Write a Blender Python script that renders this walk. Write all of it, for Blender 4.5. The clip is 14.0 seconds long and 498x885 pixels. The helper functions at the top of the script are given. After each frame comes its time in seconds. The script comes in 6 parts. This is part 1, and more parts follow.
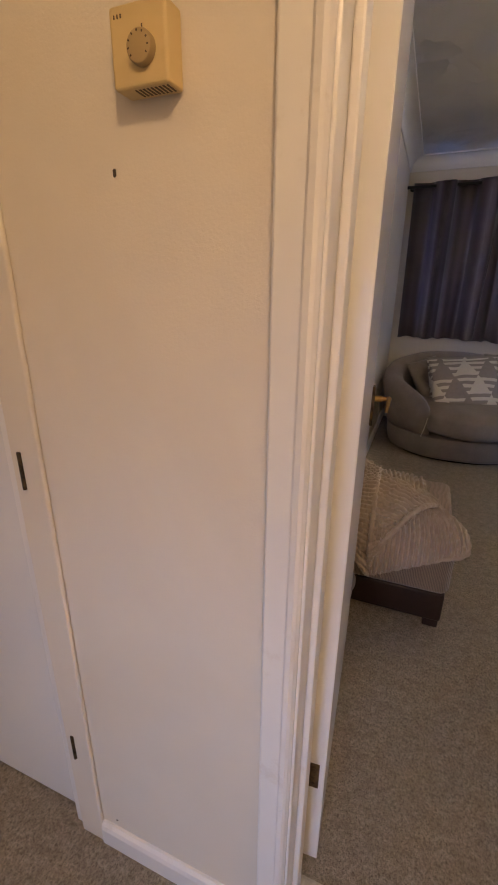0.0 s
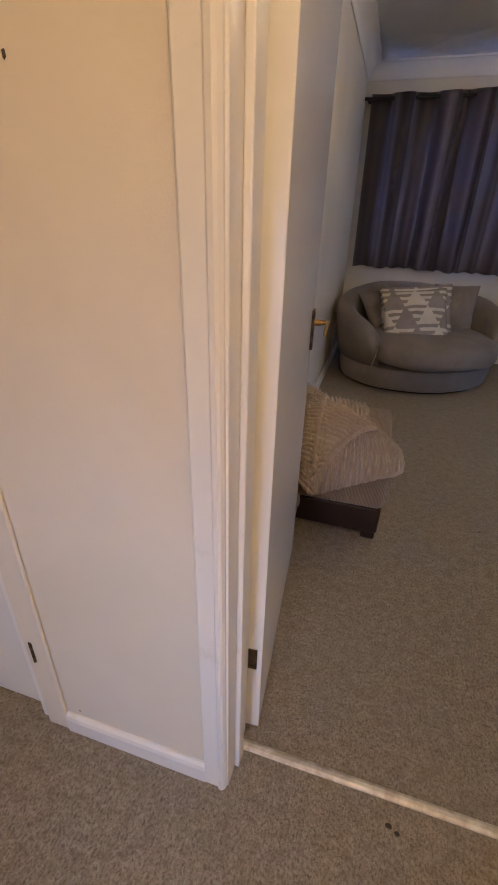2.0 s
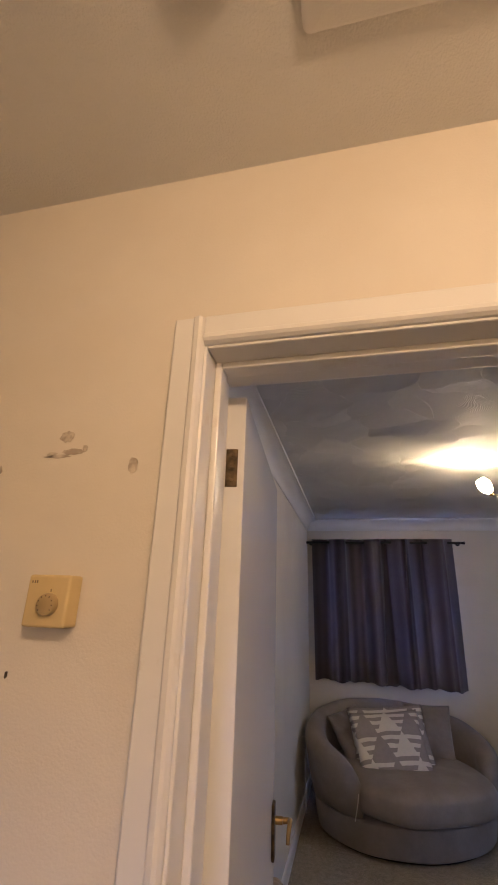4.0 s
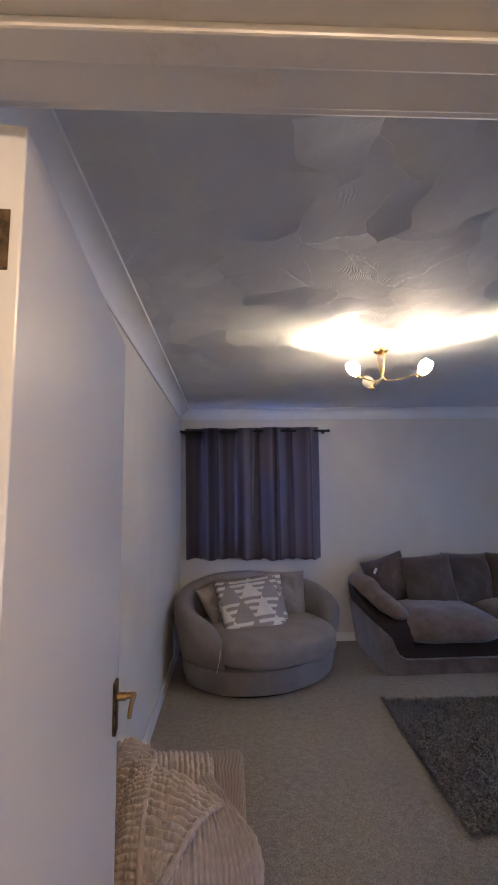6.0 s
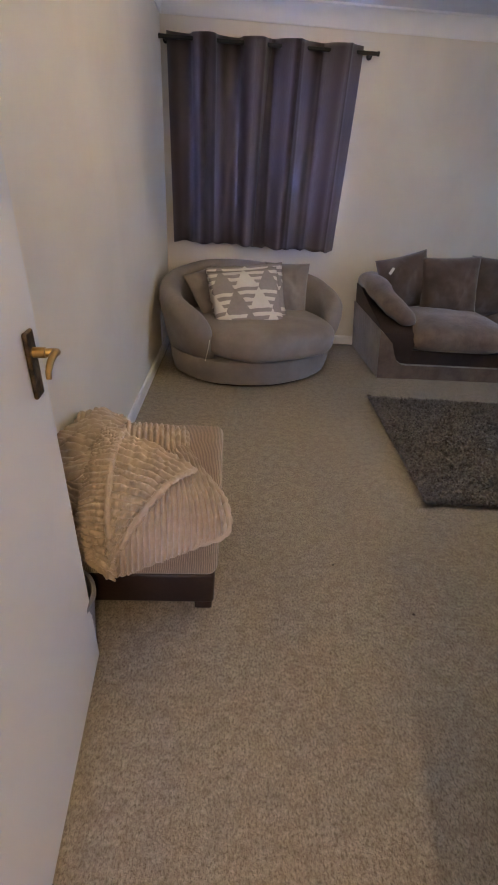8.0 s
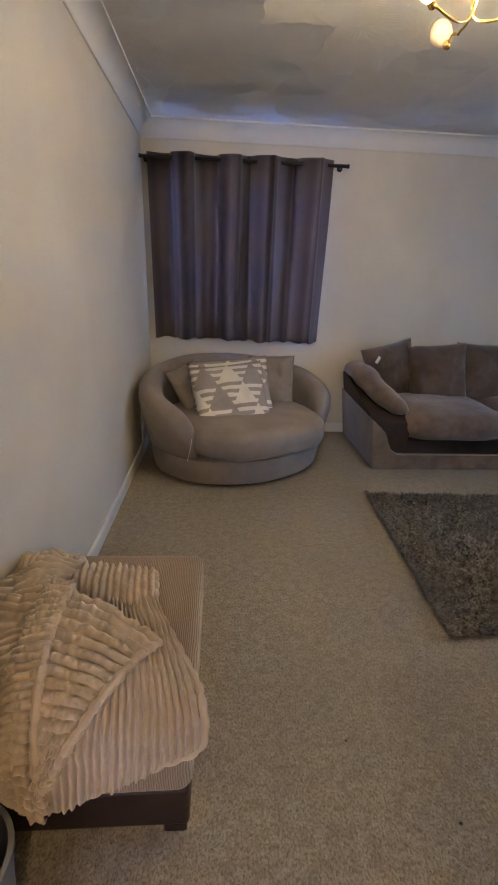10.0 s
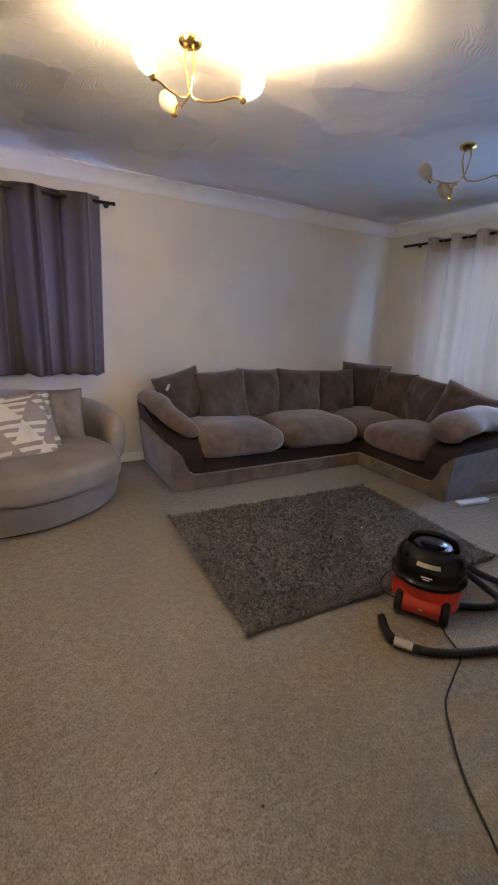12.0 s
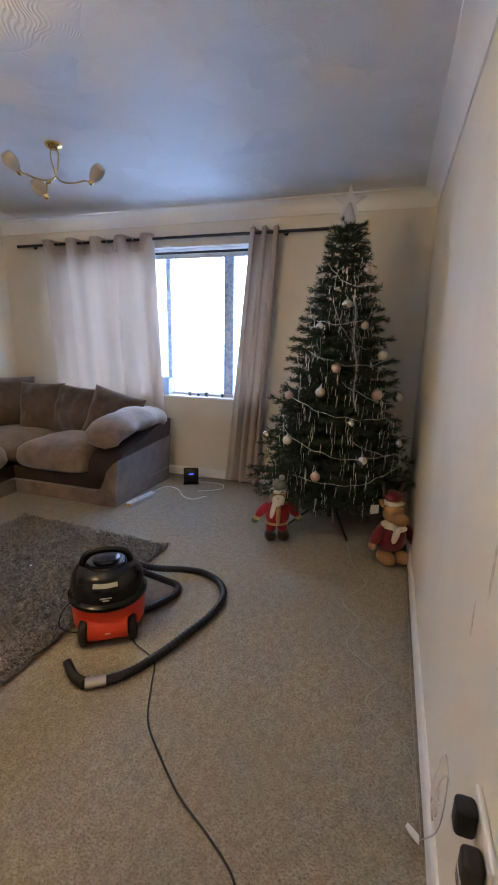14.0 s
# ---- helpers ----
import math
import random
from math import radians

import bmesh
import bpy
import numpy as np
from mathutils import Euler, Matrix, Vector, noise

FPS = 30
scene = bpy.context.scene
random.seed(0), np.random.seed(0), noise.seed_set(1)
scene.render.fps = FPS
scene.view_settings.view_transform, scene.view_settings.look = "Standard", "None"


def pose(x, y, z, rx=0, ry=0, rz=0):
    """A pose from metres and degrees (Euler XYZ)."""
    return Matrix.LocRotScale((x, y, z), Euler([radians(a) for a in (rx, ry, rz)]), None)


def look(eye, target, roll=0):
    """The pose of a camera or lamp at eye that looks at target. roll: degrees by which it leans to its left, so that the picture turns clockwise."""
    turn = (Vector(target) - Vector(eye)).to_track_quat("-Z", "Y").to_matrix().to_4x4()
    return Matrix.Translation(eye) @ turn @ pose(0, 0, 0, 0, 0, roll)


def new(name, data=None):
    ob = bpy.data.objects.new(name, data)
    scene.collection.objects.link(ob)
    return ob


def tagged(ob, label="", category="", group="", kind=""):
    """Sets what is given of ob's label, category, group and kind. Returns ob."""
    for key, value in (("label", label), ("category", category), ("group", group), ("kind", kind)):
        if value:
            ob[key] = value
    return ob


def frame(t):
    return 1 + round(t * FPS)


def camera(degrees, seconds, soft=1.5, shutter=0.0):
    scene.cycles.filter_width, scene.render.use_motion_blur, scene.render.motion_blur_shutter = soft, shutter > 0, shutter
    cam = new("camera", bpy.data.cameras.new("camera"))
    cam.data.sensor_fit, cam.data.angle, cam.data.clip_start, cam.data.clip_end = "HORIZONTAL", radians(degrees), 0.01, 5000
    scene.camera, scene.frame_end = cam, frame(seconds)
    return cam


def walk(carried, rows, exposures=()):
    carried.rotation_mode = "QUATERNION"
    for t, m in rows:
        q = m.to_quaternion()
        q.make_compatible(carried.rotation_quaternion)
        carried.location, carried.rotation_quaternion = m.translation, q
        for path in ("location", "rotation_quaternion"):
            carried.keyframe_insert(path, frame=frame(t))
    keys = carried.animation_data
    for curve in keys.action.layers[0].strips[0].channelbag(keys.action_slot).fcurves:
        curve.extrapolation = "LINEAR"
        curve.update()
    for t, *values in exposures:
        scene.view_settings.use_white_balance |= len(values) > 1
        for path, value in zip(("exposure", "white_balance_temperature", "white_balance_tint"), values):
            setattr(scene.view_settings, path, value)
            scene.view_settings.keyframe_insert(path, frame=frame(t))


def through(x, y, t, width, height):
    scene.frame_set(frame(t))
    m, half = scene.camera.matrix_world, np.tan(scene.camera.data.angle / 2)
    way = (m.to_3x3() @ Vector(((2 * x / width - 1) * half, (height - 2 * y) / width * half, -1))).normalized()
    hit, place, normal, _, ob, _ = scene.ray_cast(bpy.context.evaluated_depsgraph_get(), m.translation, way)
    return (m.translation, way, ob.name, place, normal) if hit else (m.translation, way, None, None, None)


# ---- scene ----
cam = camera(60.3, 14.0, 1.9)
# seconds, stops, kelvin, tint
EXPOSURES = [
    (0, -0.85, 7050, 18), (1, -0.6, 7000, 18), (2, -0.68, 7000, 16), (3, -0.75, 6700, 19), (5.3, -1.0, 6000, 22), (5.6, -1.0, 5700, 22), (6.0, -0.42, 5700, 19), (6.5, -0.15, 5900, 15), (7.2, -0.05, 6400, 15),
    (9.5, 0.14, 7200, 8), (10.5, -0.05, 7000, 13), (11.5, 0.15, 7000, 15), (12.5, 0.27, 7100, 15), (13.5, 0.45, 7300, 15), (14, 0.66, 7600, 14),
]
PATH = [
    (0, (0.376, 0.122, 1.33), (-0.332, 1.864, 0.649), 0.5),
    (0.5, (0.399, 0.116, 1.29), (-0.223, 1.729, 0.283), 0.9),
    (1, (0.416, 0.105, 1.275), (-0.156, 1.68, 0.183), 1.7),
    (1.5, (0.43, 0.098, 1.277), (-0.103, 1.678, 0.173), 1.8),
    (2, (0.449, 0.097, 1.307), (-0.051, 1.789, 0.365), 1.5),
    (2.5, (0.464, 0.059, 1.416), (-0.073, 1.911, 0.883), -0.2),
    (3, (0.486, 0.022, 1.498), (-0.048, 1.943, 1.345), -0.2),
    (3.2, (0.486, 0.021, 1.519), (-0.042, 1.948, 1.598), 0.2),
    (5.3, (0.513, 0.008, 1.601), (0.4, 1.78, 2.521), 1.0),
    (5.5, (0.519, 0.072, 1.587), (0.488, 1.912, 2.37), 0.1),
    (6, (0.54, 0.299, 1.512), (0.63, 2.281, 1.76), -0.85),
    (6.5, (0.564, 0.417, 1.425), (0.647, 2.404, 1.216), 0.5),
    (7, (0.569, 0.511, 1.323), (0.67, 2.348, 0.537), 2.5),
    (7.2, (0.572, 0.543, 1.282), (0.673, 2.263, 0.266), 2.9),
    (9.3, (0.653, 0.984, 1.285), (0.769, 2.753, 0.359), 5.2),
    (9.5, (0.653, 1.002, 1.31), (0.751, 2.815, 0.472), 4.3),
    (10, (0.649, 1.039, 1.338), (0.78, 2.908, 0.638), 2.0),
    (10.5, (0.667, 1.031, 1.35), (0.958, 2.896, 0.69), 1.9),
    (11, (0.715, 1.012, 1.358), (1.246, 2.838, 0.739), 2.3),
    (11.5, (0.746, 0.992, 1.373), (1.49, 2.754, 0.786), 2.6),
    (12, (0.775, 0.967, 1.365), (1.714, 2.645, 0.815), 2.7),
    (12.5, (0.801, 0.948, 1.357), (1.963, 2.491, 0.837), 2.2),
    (13, (0.837, 0.938, 1.36), (2.25, 2.261, 0.858), 1.1),
    (13.5, (0.903, 0.917, 1.361), (2.568, 1.91, 0.868), 1.4),
    (14, (1.0, 0.995, 1.356), (2.85, 1.594, 0.886), 1.1),
]
walk(cam, [(t, look(eye, target, roll)) for t, eye, target, roll in PATH], EXPOSURES)

# ---- light ----
world = bpy.data.worlds.new("world")
scene.world = world
world.use_nodes = True
_nt = world.node_tree
_sky = _nt.nodes.new("ShaderNodeTexSky")
_sky.sky_type, _sky.sun_disc = "NISHITA", False
_sky.sun_elevation, _sky.sun_rotation = radians(22), radians(60)
_nt.links.new(_sky.outputs[0], _nt.nodes["Background"].inputs[0])
_nt.nodes["Background"].inputs[1].default_value = 0.12

sun = new("sun", bpy.data.lights.new("sun", "SUN"))
sun.data.energy, sun.data.angle, sun.data.color = 0.8, radians(15), (1.0, 0.95, 0.9)
sun.matrix_world = look((0, 0, 10), (-4, 6, 6.4))


def area(name, eye, target, w, h, power, color):
    ob = new(name, bpy.data.lights.new(name, "AREA"))
    ob.data.shape, ob.data.size, ob.data.size_y = "RECTANGLE", w, h
    ob.data.energy, ob.data.color = power, color
    ob.matrix_world = look(eye, target)
    return ob


def bulb(name, place, power, color, radius):
    ob = new(name, bpy.data.lights.new(name, "POINT"))
    ob.data.energy, ob.data.color, ob.data.shadow_soft_size = power, color, radius
    ob.location = place
    return ob


DAY = (0.26, 0.48, 1.0)
WARM = (1.0, 0.78, 0.43)
LAMP_A, LAMP_B = (1.3286, 2.8935, 2.3027), (1.7425, 2.8143, 2.2878)
area("daylight_main_window", (5.0, 3.17, 1.45), (0, 3.17, 1.95), 2.2, 1.3, 66, DAY)
area("daylight_curtained_window", (0.8, 5.17, 1.53), (0.8, 0, 1.5), 1.2, 1.1, 115, (0.25, 0.39, 1.0))
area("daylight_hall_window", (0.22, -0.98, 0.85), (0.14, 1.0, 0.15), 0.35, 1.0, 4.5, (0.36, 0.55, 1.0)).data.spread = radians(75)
bulb("bulb_light_a", LAMP_A, 200, WARM, 0.016)
bulb("bulb_light_b", LAMP_B, 200, WARM, 0.016)
bulb("hall_bulb_light", (0.85, -0.45, 2.22), 47, (1.0, 0.72, 0.43), 0.05)


# ---- materials ----
def rgb(c):
    return (*c, 1.0)


class Mat:
    """A small helper round one node material."""

    def __init__(self, name, color=(0.8, 0.8, 0.8), rough=0.6, metal=0.0, spec=0.5):
        self.m = bpy.data.materials.new(name)
        self.m.use_nodes = True
        self.nt = self.m.node_tree
        self.b = self.nt.nodes["Principled BSDF"]
        self.b.inputs["Base Color"].default_value = rgb(color)
        self.b.inputs["Roughness"].default_value = rough
        self.b.inputs["Metallic"].default_value = metal
        self.b.inputs["Specular IOR Level"].default_value = spec
        self.heights = []

    def node(self, kind, **values):
        n = self.nt.nodes.new(kind)
        for key, value in values.items():
            setattr(n, key, value)
        return n

    def link(self, a, b):
        self.nt.links.new(a, b)

    def coords(self, scale=(1, 1, 1), kind="Object", rot=(0, 0, 0)):
        tc = self.node("ShaderNodeTexCoord")
        mp = self.node("ShaderNodeMapping")
        mp.inputs["Scale"].default_value = scale
        mp.inputs["Rotation"].default_value = rot
        self.link(tc.outputs[kind], mp.inputs["Vector"])
        return mp.outputs["Vector"]

    def noise(self, scale, detail=4, rough=0.6, stretch=(1, 1, 1), kind="Object", warp=0.0):
        n = self.node("ShaderNodeTexNoise")
        n.inputs["Scale"].default_value = scale
        n.inputs["Detail"].default_value = detail
        n.inputs["Roughness"].default_value = rough
        n.inputs["Distortion"].default_value = warp
        self.link(self.coords(stretch, kind), n.inputs["Vector"])
        return n.outputs["Fac"]

    def ramp(self, fac, stops):
        r = self.node("ShaderNodeValToRGB")
        while len(r.color_ramp.elements) < len(stops):
            r.color_ramp.elements.new(0.5)
        for e, (p, c) in zip(r.color_ramp.elements, stops):
            e.position, e.color = p, rgb(c) if len(c) == 3 else c
        self.link(fac, r.inputs["Fac"])
        return r.outputs["Color"]

    def mix(self, fac, a, b, how="MIX"):
        n = self.node("ShaderNodeMix", data_type="RGBA", blend_type=how)
        for sock, value in ((n.inputs["Factor"], fac), (n.inputs["A"], a), (n.inputs["B"], b)):
            if hasattr(value, "is_output"):
                self.link(value, sock)
            elif isinstance(value, (int, float)):
                sock.default_value = value
            else:
                sock.default_value = rgb(value)
        return n.outputs["Result"]

    def math(self, op, a, b=0.0):
        n = self.node("ShaderNodeMath", operation=op)
        for sock, value in zip(n.inputs, (a, b)):
            if hasattr(value, "is_output"):
                self.link(value, sock)
            else:
                sock.default_value = value
        return n.outputs[0]

    def color(self, out):
        self.link(out, self.b.inputs["Base Color"])
        return self

    def rough(self, fac, lo, hi):
        n = self.node("ShaderNodeMapRange")
        n.inputs["To Min"].default_value, n.inputs["To Max"].default_value = lo, hi
        self.link(fac, n.inputs["Value"])
        self.link(n.outputs[0], self.b.inputs["Roughness"])
        return self

    def bump(self, fac, distance, strength=1.0):
        n = self.node("ShaderNodeBump")
        n.inputs["Distance"].default_value = distance
        n.inputs["Strength"].default_value = strength
        self.link(fac, n.inputs["Height"])
        if self.heights:
            self.link(self.heights[-1], n.inputs["Normal"])
        self.heights.append(n.outputs["Normal"])
        self.link(n.outputs["Normal"], self.b.inputs["Normal"])
        return self


def paint(name, base, dirt, rough=0.55, bumpy=0.0006):
    """Matt emulsion with roller texture and faint marks."""
    m = Mat(name, base, rough)
    big = m.noise(1.3, 5, 0.6, warp=0.4)
    m.color(m.mix(m.ramp(big, [(0.42, (0, 0, 0)), (0.72, (1, 1, 1))]), base, dirt))
    m.rough(m.noise(3.0, 3), rough - 0.08, rough + 0.1)
    m.bump(m.noise(220, 3, 0.6), bumpy)
    m.bump(m.noise(6, 3), 0.002, 0.5)
    return m.m


def gloss(name, base, worn, rough=0.28):
    """Old gloss paint on wood: brush strokes run down, small scuffs."""
    m = Mat(name, base, rough)
    strokes = m.noise(14, 4, 0.6, stretch=(6, 6, 0.25))
    scuff = m.noise(9, 6, 0.7)
    m.color(m.mix(m.ramp(scuff, [(0.6, (0, 0, 0)), (0.78, (1, 1, 1))]), base, worn))
    m.rough(strokes, rough, rough + 0.03)
    m.bump(m.noise(5, 3), 0.001, 0.3)
    return m.m


def cloth(name, base, dark, scale=35, rough=0.9, fuzz=0.25, bumpy=0.002, broad=4.0):
    m = Mat(name, base, rough, spec=0.25)
    a = m.noise(broad, 5, 0.65)
    b = m.noise(scale, 4, 0.65)
    c = m.mix(m.ramp(a, [(0.35, (0, 0, 0)), (0.68, (1, 1, 1))]), dark, base)
    m.color(m.mix(m.ramp(b, [(0.3, (0, 0, 0)), (0.7, (1, 1, 1))]), m.mix(0.35, c, dark), c))
    m.b.inputs["Sheen Weight"].default_value = fuzz
    m.b.inputs["Sheen Roughness"].default_value = 0.5
    m.bump(b, bumpy)
    m.bump(m.noise(scale * 9, 2), bumpy * 0.3)
    return m.m


def carpet(name, tones, scale=1.0):
    m = Mat(name, tones[0], 0.95, spec=0.1)
    fleck = m.noise(105 * scale, 4, 0.8, stretch=(1.5, 1, 1), warp=0.35)
    tuft = m.noise(30 * scale, 4, 0.7, warp=0.3)
    wear = m.noise(1.1, 4, 0.6)
    c = m.ramp(fleck, [(0.36, tones[2]), (0.47, tones[0]), (0.60, tones[1])])
    c = m.mix(m.ramp(tuft, [(0.36, (1, 1, 1)), (0.6, (0, 0, 0))]), c, m.mix(0.45, c, tones[2]))
    c = m.mix(m.ramp(wear, [(0.45, (0, 0, 0)), (0.75, (0.45, 0.45, 0.45))]), c, tones[3])
    m.color(c)
    m.bump(fleck, 0.006, 1.0)
    m.bump(tuft, 0.008, 0.7)
    return m.m


def artex(name):
    """Combed plaster ceiling: fans of fine ridges, each patch turned its own way."""
    m = Mat(name, (0.74, 0.73, 0.71), 0.6)
    v = m.node("ShaderNodeTexVoronoi")
    v.inputs["Scale"].default_value = 4.2
    warp = m.node("ShaderNodeTexNoise")
    warp.inputs["Scale"].default_value = 2.2
    base = m.coords()
    m.link(base, warp.inputs["Vector"])
    vm = m.node("ShaderNodeVectorMath", operation="MULTIPLY_ADD")
    m.link(warp.outputs["Color"], vm.inputs[0])
    vm.inputs[1].default_value = (0.5, 0.5, 0)
    m.link(base, vm.inputs[2])
    m.link(vm.outputs[0], v.inputs["Vector"])
    sep = m.node("ShaderNodeSeparateColor")
    m.link(v.outputs["Color"], sep.inputs[0])
    angle = m.math("MULTIPLY", sep.outputs[0], 6.283)
    xyz = m.node("ShaderNodeSeparateXYZ")
    m.link(vm.outputs[0], xyz.inputs[0])
    along = m.math("ADD", m.math("MULTIPLY", xyz.outputs[0], m.math("COSINE", angle)), m.math("MULTIPLY", xyz.outputs[1], m.math("SINE", angle)))
    comb = m.math("SINE", m.math("MULTIPLY", along, 480))
    m.bump(m.math("MULTIPLY", comb, m.ramp(m.noise(2.6, 3), [(0.56, (0, 0, 0)), (0.62, (1, 1, 1))])), 0.0012, 0.5)
    m.bump(m.math("MULTIPLY", sep.outputs[1], m.math("SINE", m.math("MULTIPLY", along, 7))), 0.03, 0.9)
    m.bump(m.noise(9, 3), 0.006, 0.5)
    m.color(m.mix(m.noise(2.5, 4), (0.60, 0.60, 0.60), (0.67, 0.67, 0.665)))
    return m.m


M_WALL = paint("room_wall_paint", (0.72, 0.67, 0.57), (0.66, 0.60, 0.50))
M_HALL = paint("hall_wall_paint", (0.76, 0.70, 0.60), (0.70, 0.63, 0.52), 0.42)
M_CEIL = artex("combed_ceiling_plaster")
M_HCEIL = paint("hall_ceiling_plaster", (0.72, 0.70, 0.66), (0.68, 0.66, 0.62), 0.6, 0.002)
M_GLOSS = gloss("white_gloss_paint", (0.80, 0.78, 0.74), (0.66, 0.60, 0.52))
M_DOOR = gloss("door_gloss_paint", (0.80, 0.79, 0.76), (0.78, 0.765, 0.73), 0.24)
M_COVE = paint("white_coving_paint", (0.78, 0.77, 0.74), (0.72, 0.70, 0.67), 0.5)
M_CARPET = carpet("beige_flecked_carpet", [(0.315, 0.274, 0.218), (0.44, 0.390, 0.317), (0.160, 0.136, 0.106), (0.262, 0.228, 0.180)])
M_UPVC = Mat("white_plastic_frame", (0.8, 0.82, 0.84), 0.35).m
# white window bars: the blue of the backlight is put into their colour
M_BLUEBAR = Mat("glare_blue_bar", (0.45, 0.58, 0.75), 0.5)
M_BLUEBAR.color(M_BLUEBAR.ramp(M_BLUEBAR.noise(28, 5, 0.75), [(0.42, (0.30, 0.46, 0.75)), (0.56, (0.60, 0.74, 0.90))]))
M_BLUEBAR = M_BLUEBAR.m
M_BRICK = Mat("outer_wall_render", (0.45, 0.38, 0.32), 0.9).m


# ---- shapes ----
def mesh_of(bm, name):
    me = bpy.data.meshes.new(name)
    bmesh.ops.recalc_face_normals(bm, faces=bm.faces)
    bm.to_mesh(me)
    bm.free()
    return me


def part(name, bm, material, parent=None, label="", smooth=False, angle=0.6):
    me = mesh_of(bm, name)
    mats = material if isinstance(material, (list, tuple)) else [material]
    for one in mats:
        me.materials.append(one)
    if smooth:
        me.shade_smooth()
        if angle:
            me.set_sharp_from_angle(angle=angle)
    ob = new(name, me)
    if parent is not None:
        ob.parent = parent
    if label:
        tagged(ob, label)
    return ob


def thing(name, place, label, category, group="", turn=0.0):
    ob = new(name)
    ob.matrix_basis = pose(*place, 0, 0, turn)
    return tagged(ob, label, category, group)


def structure(name, bm, material, label, smooth=False):
    return tagged(part(name, bm, material, smooth=smooth), label, kind="structure")


def box(bm, lo, hi, bevel=0.0, seg=2, mat=0, m=None):
    lo, hi = Vector(lo), Vector(hi)
    got = bmesh.ops.create_cube(bm, size=1.0, matrix=Matrix.Translation((lo + hi) / 2) @ Matrix.Diagonal((*(hi - lo), 1)))
    verts = got["verts"]
    faces = list({f for v in verts for f in v.link_faces})
    if bevel:
        edges = list({e for v in verts for e in v.link_edges})
        out = bmesh.ops.bevel(bm, geom=edges, offset=bevel, segments=seg, profile=0.5, affect="EDGES")
        faces = list({f for f in out["faces"]} | {f for f in faces if f.is_valid})
        verts = list({v for f in faces for v in f.verts})
    for f in faces:
        if f.is_valid:
            f.material_index = mat
    if m is not None:
        bmesh.ops.transform(bm, matrix=m, verts=[v for v in verts if v.is_valid])
    return verts


def loft(bm, rings, closed=True, caps=True, mat=0, loop=False):
    """Skin between rings of points, all with the same count."""
    rows = [[bm.verts.new(p) for p in ring] for ring in rings]
    n = len(rows[0])
    pairs = list(zip(rows, rows[1:])) + ([(rows[-1], rows[0])] if loop else [])
    for a, b in pairs:
        for k in range(n if closed else n - 1):
            f = bm.faces.new((a[k], a[(k + 1) % n], b[(k + 1) % n], b[k]))
            f.material_index = mat
    if caps and closed and not loop:
        for ring in (rows[0][::-1], rows[-1]):
            f = bm.faces.new(ring)
            f.material_index = mat
    return rows


def smooth_path(points, step=6):
    pts = [Vector(p) for p in points]
    pts = [2 * pts[0] - pts[1]] + pts + [2 * pts[-1] - pts[-2]]
    out = []
    for a, b, c, d in zip(pts, pts[1:], pts[2:], pts[3:]):
        for k in range(step):
            u = k / step
            out.append(0.5 * ((2 * b) + (c - a) * u + (2 * a - 5 * b + 4 * c - d) * u * u + (3 * b - a - 3 * c + d) * u**3))
    out.append(pts[-2])
    return out


def tube(bm, points, radius, sides=10, caps=True, mat=0, flat=1.0, up=(0, 0, 1)):
    """A tube along points; radius a number or a function of 0..1; flat squashes it along its upward axis."""
    rings, n = [], len(points)
    side = None
    for k, p in enumerate(points):
        ahead = (Vector(points[min(k + 1, n - 1)]) - Vector(points[max(k - 1, 0)])).normalized()
        if side is None:
            ref = Vector(up)
            if abs(ahead.dot(ref)) > 0.95:
                ref = Vector((1, 0, 0))
            side = ahead.cross(ref).normalized()
        side = (side - ahead * side.dot(ahead)).normalized()
        top = side.cross(ahead)
        r = radius(k / (n - 1)) if callable(radius) else radius
        rings.append([Vector(p) + side * (math.cos(a) * r) + top * (math.sin(a) * r * flat) for a in (2 * math.pi * j / sides for j in range(sides))])
    loft(bm, rings, caps=caps, mat=mat)


def lathe(bm, profile, sides=32, m=None, mat=0, caps=True):
    """Profile: (radius, z) from one end to the other."""
    rings = [[Vector((max(r, 1e-4) * math.cos(a), max(r, 1e-4) * math.sin(a), z)) for a in (2 * math.pi * j / sides for j in range(sides))] for r, z in profile]
    if m is not None:
        rings = [[m @ p for p in ring] for ring in rings]
    loft(bm, rings, caps=caps, mat=mat)


def prism(bm, outline, axis, lo, hi, mat=0):
    """An outline of 2D points carried along an axis ('x': points are y, z; 'y': x, z; 'z': x, y)."""
    def at(p, v):
        return {"x": (v, p[0], p[1]), "y": (p[0], v, p[1]), "z": (p[0], p[1], v)}[axis]
    loft(bm, [[at(p, lo) for p in outline], [at(p, hi) for p in outline]], mat=mat)


# ---- the shell of the place ----
RX0, RX1, RY0, RY1, RZ = 0.01, 4.785, 0.772, 4.955, 2.46
HY = 0.628
HX0, HX1, HY0, HZ = -1.25, 1.75, -1.0, 2.415
DX0, DX1, DZ = 0.262, 1.065, 1.985

bm = bmesh.new()
box(bm, (-1.6, -1.3, -0.12), (5.1, 5.3, 0.0))
structure("floor", bm, M_CARPET, "beige flecked fitted carpet, worn in places")

bm = bmesh.new()
box(bm, (HX1, HY, RZ), (5.1, 5.3, RZ + 0.12))
box(bm, (-1.6, HY, RZ), (HX1, 5.3, RZ + 0.12))
structure("ceiling", bm, M_CEIL, "white combed plaster living room ceiling")
bm = bmesh.new()
box(bm, (-1.6, -1.3, HZ), (HX1 + 0.15, HY, RZ + 0.12))
structure("ceiling_hall", bm, M_HCEIL, "off-white stippled hall ceiling")

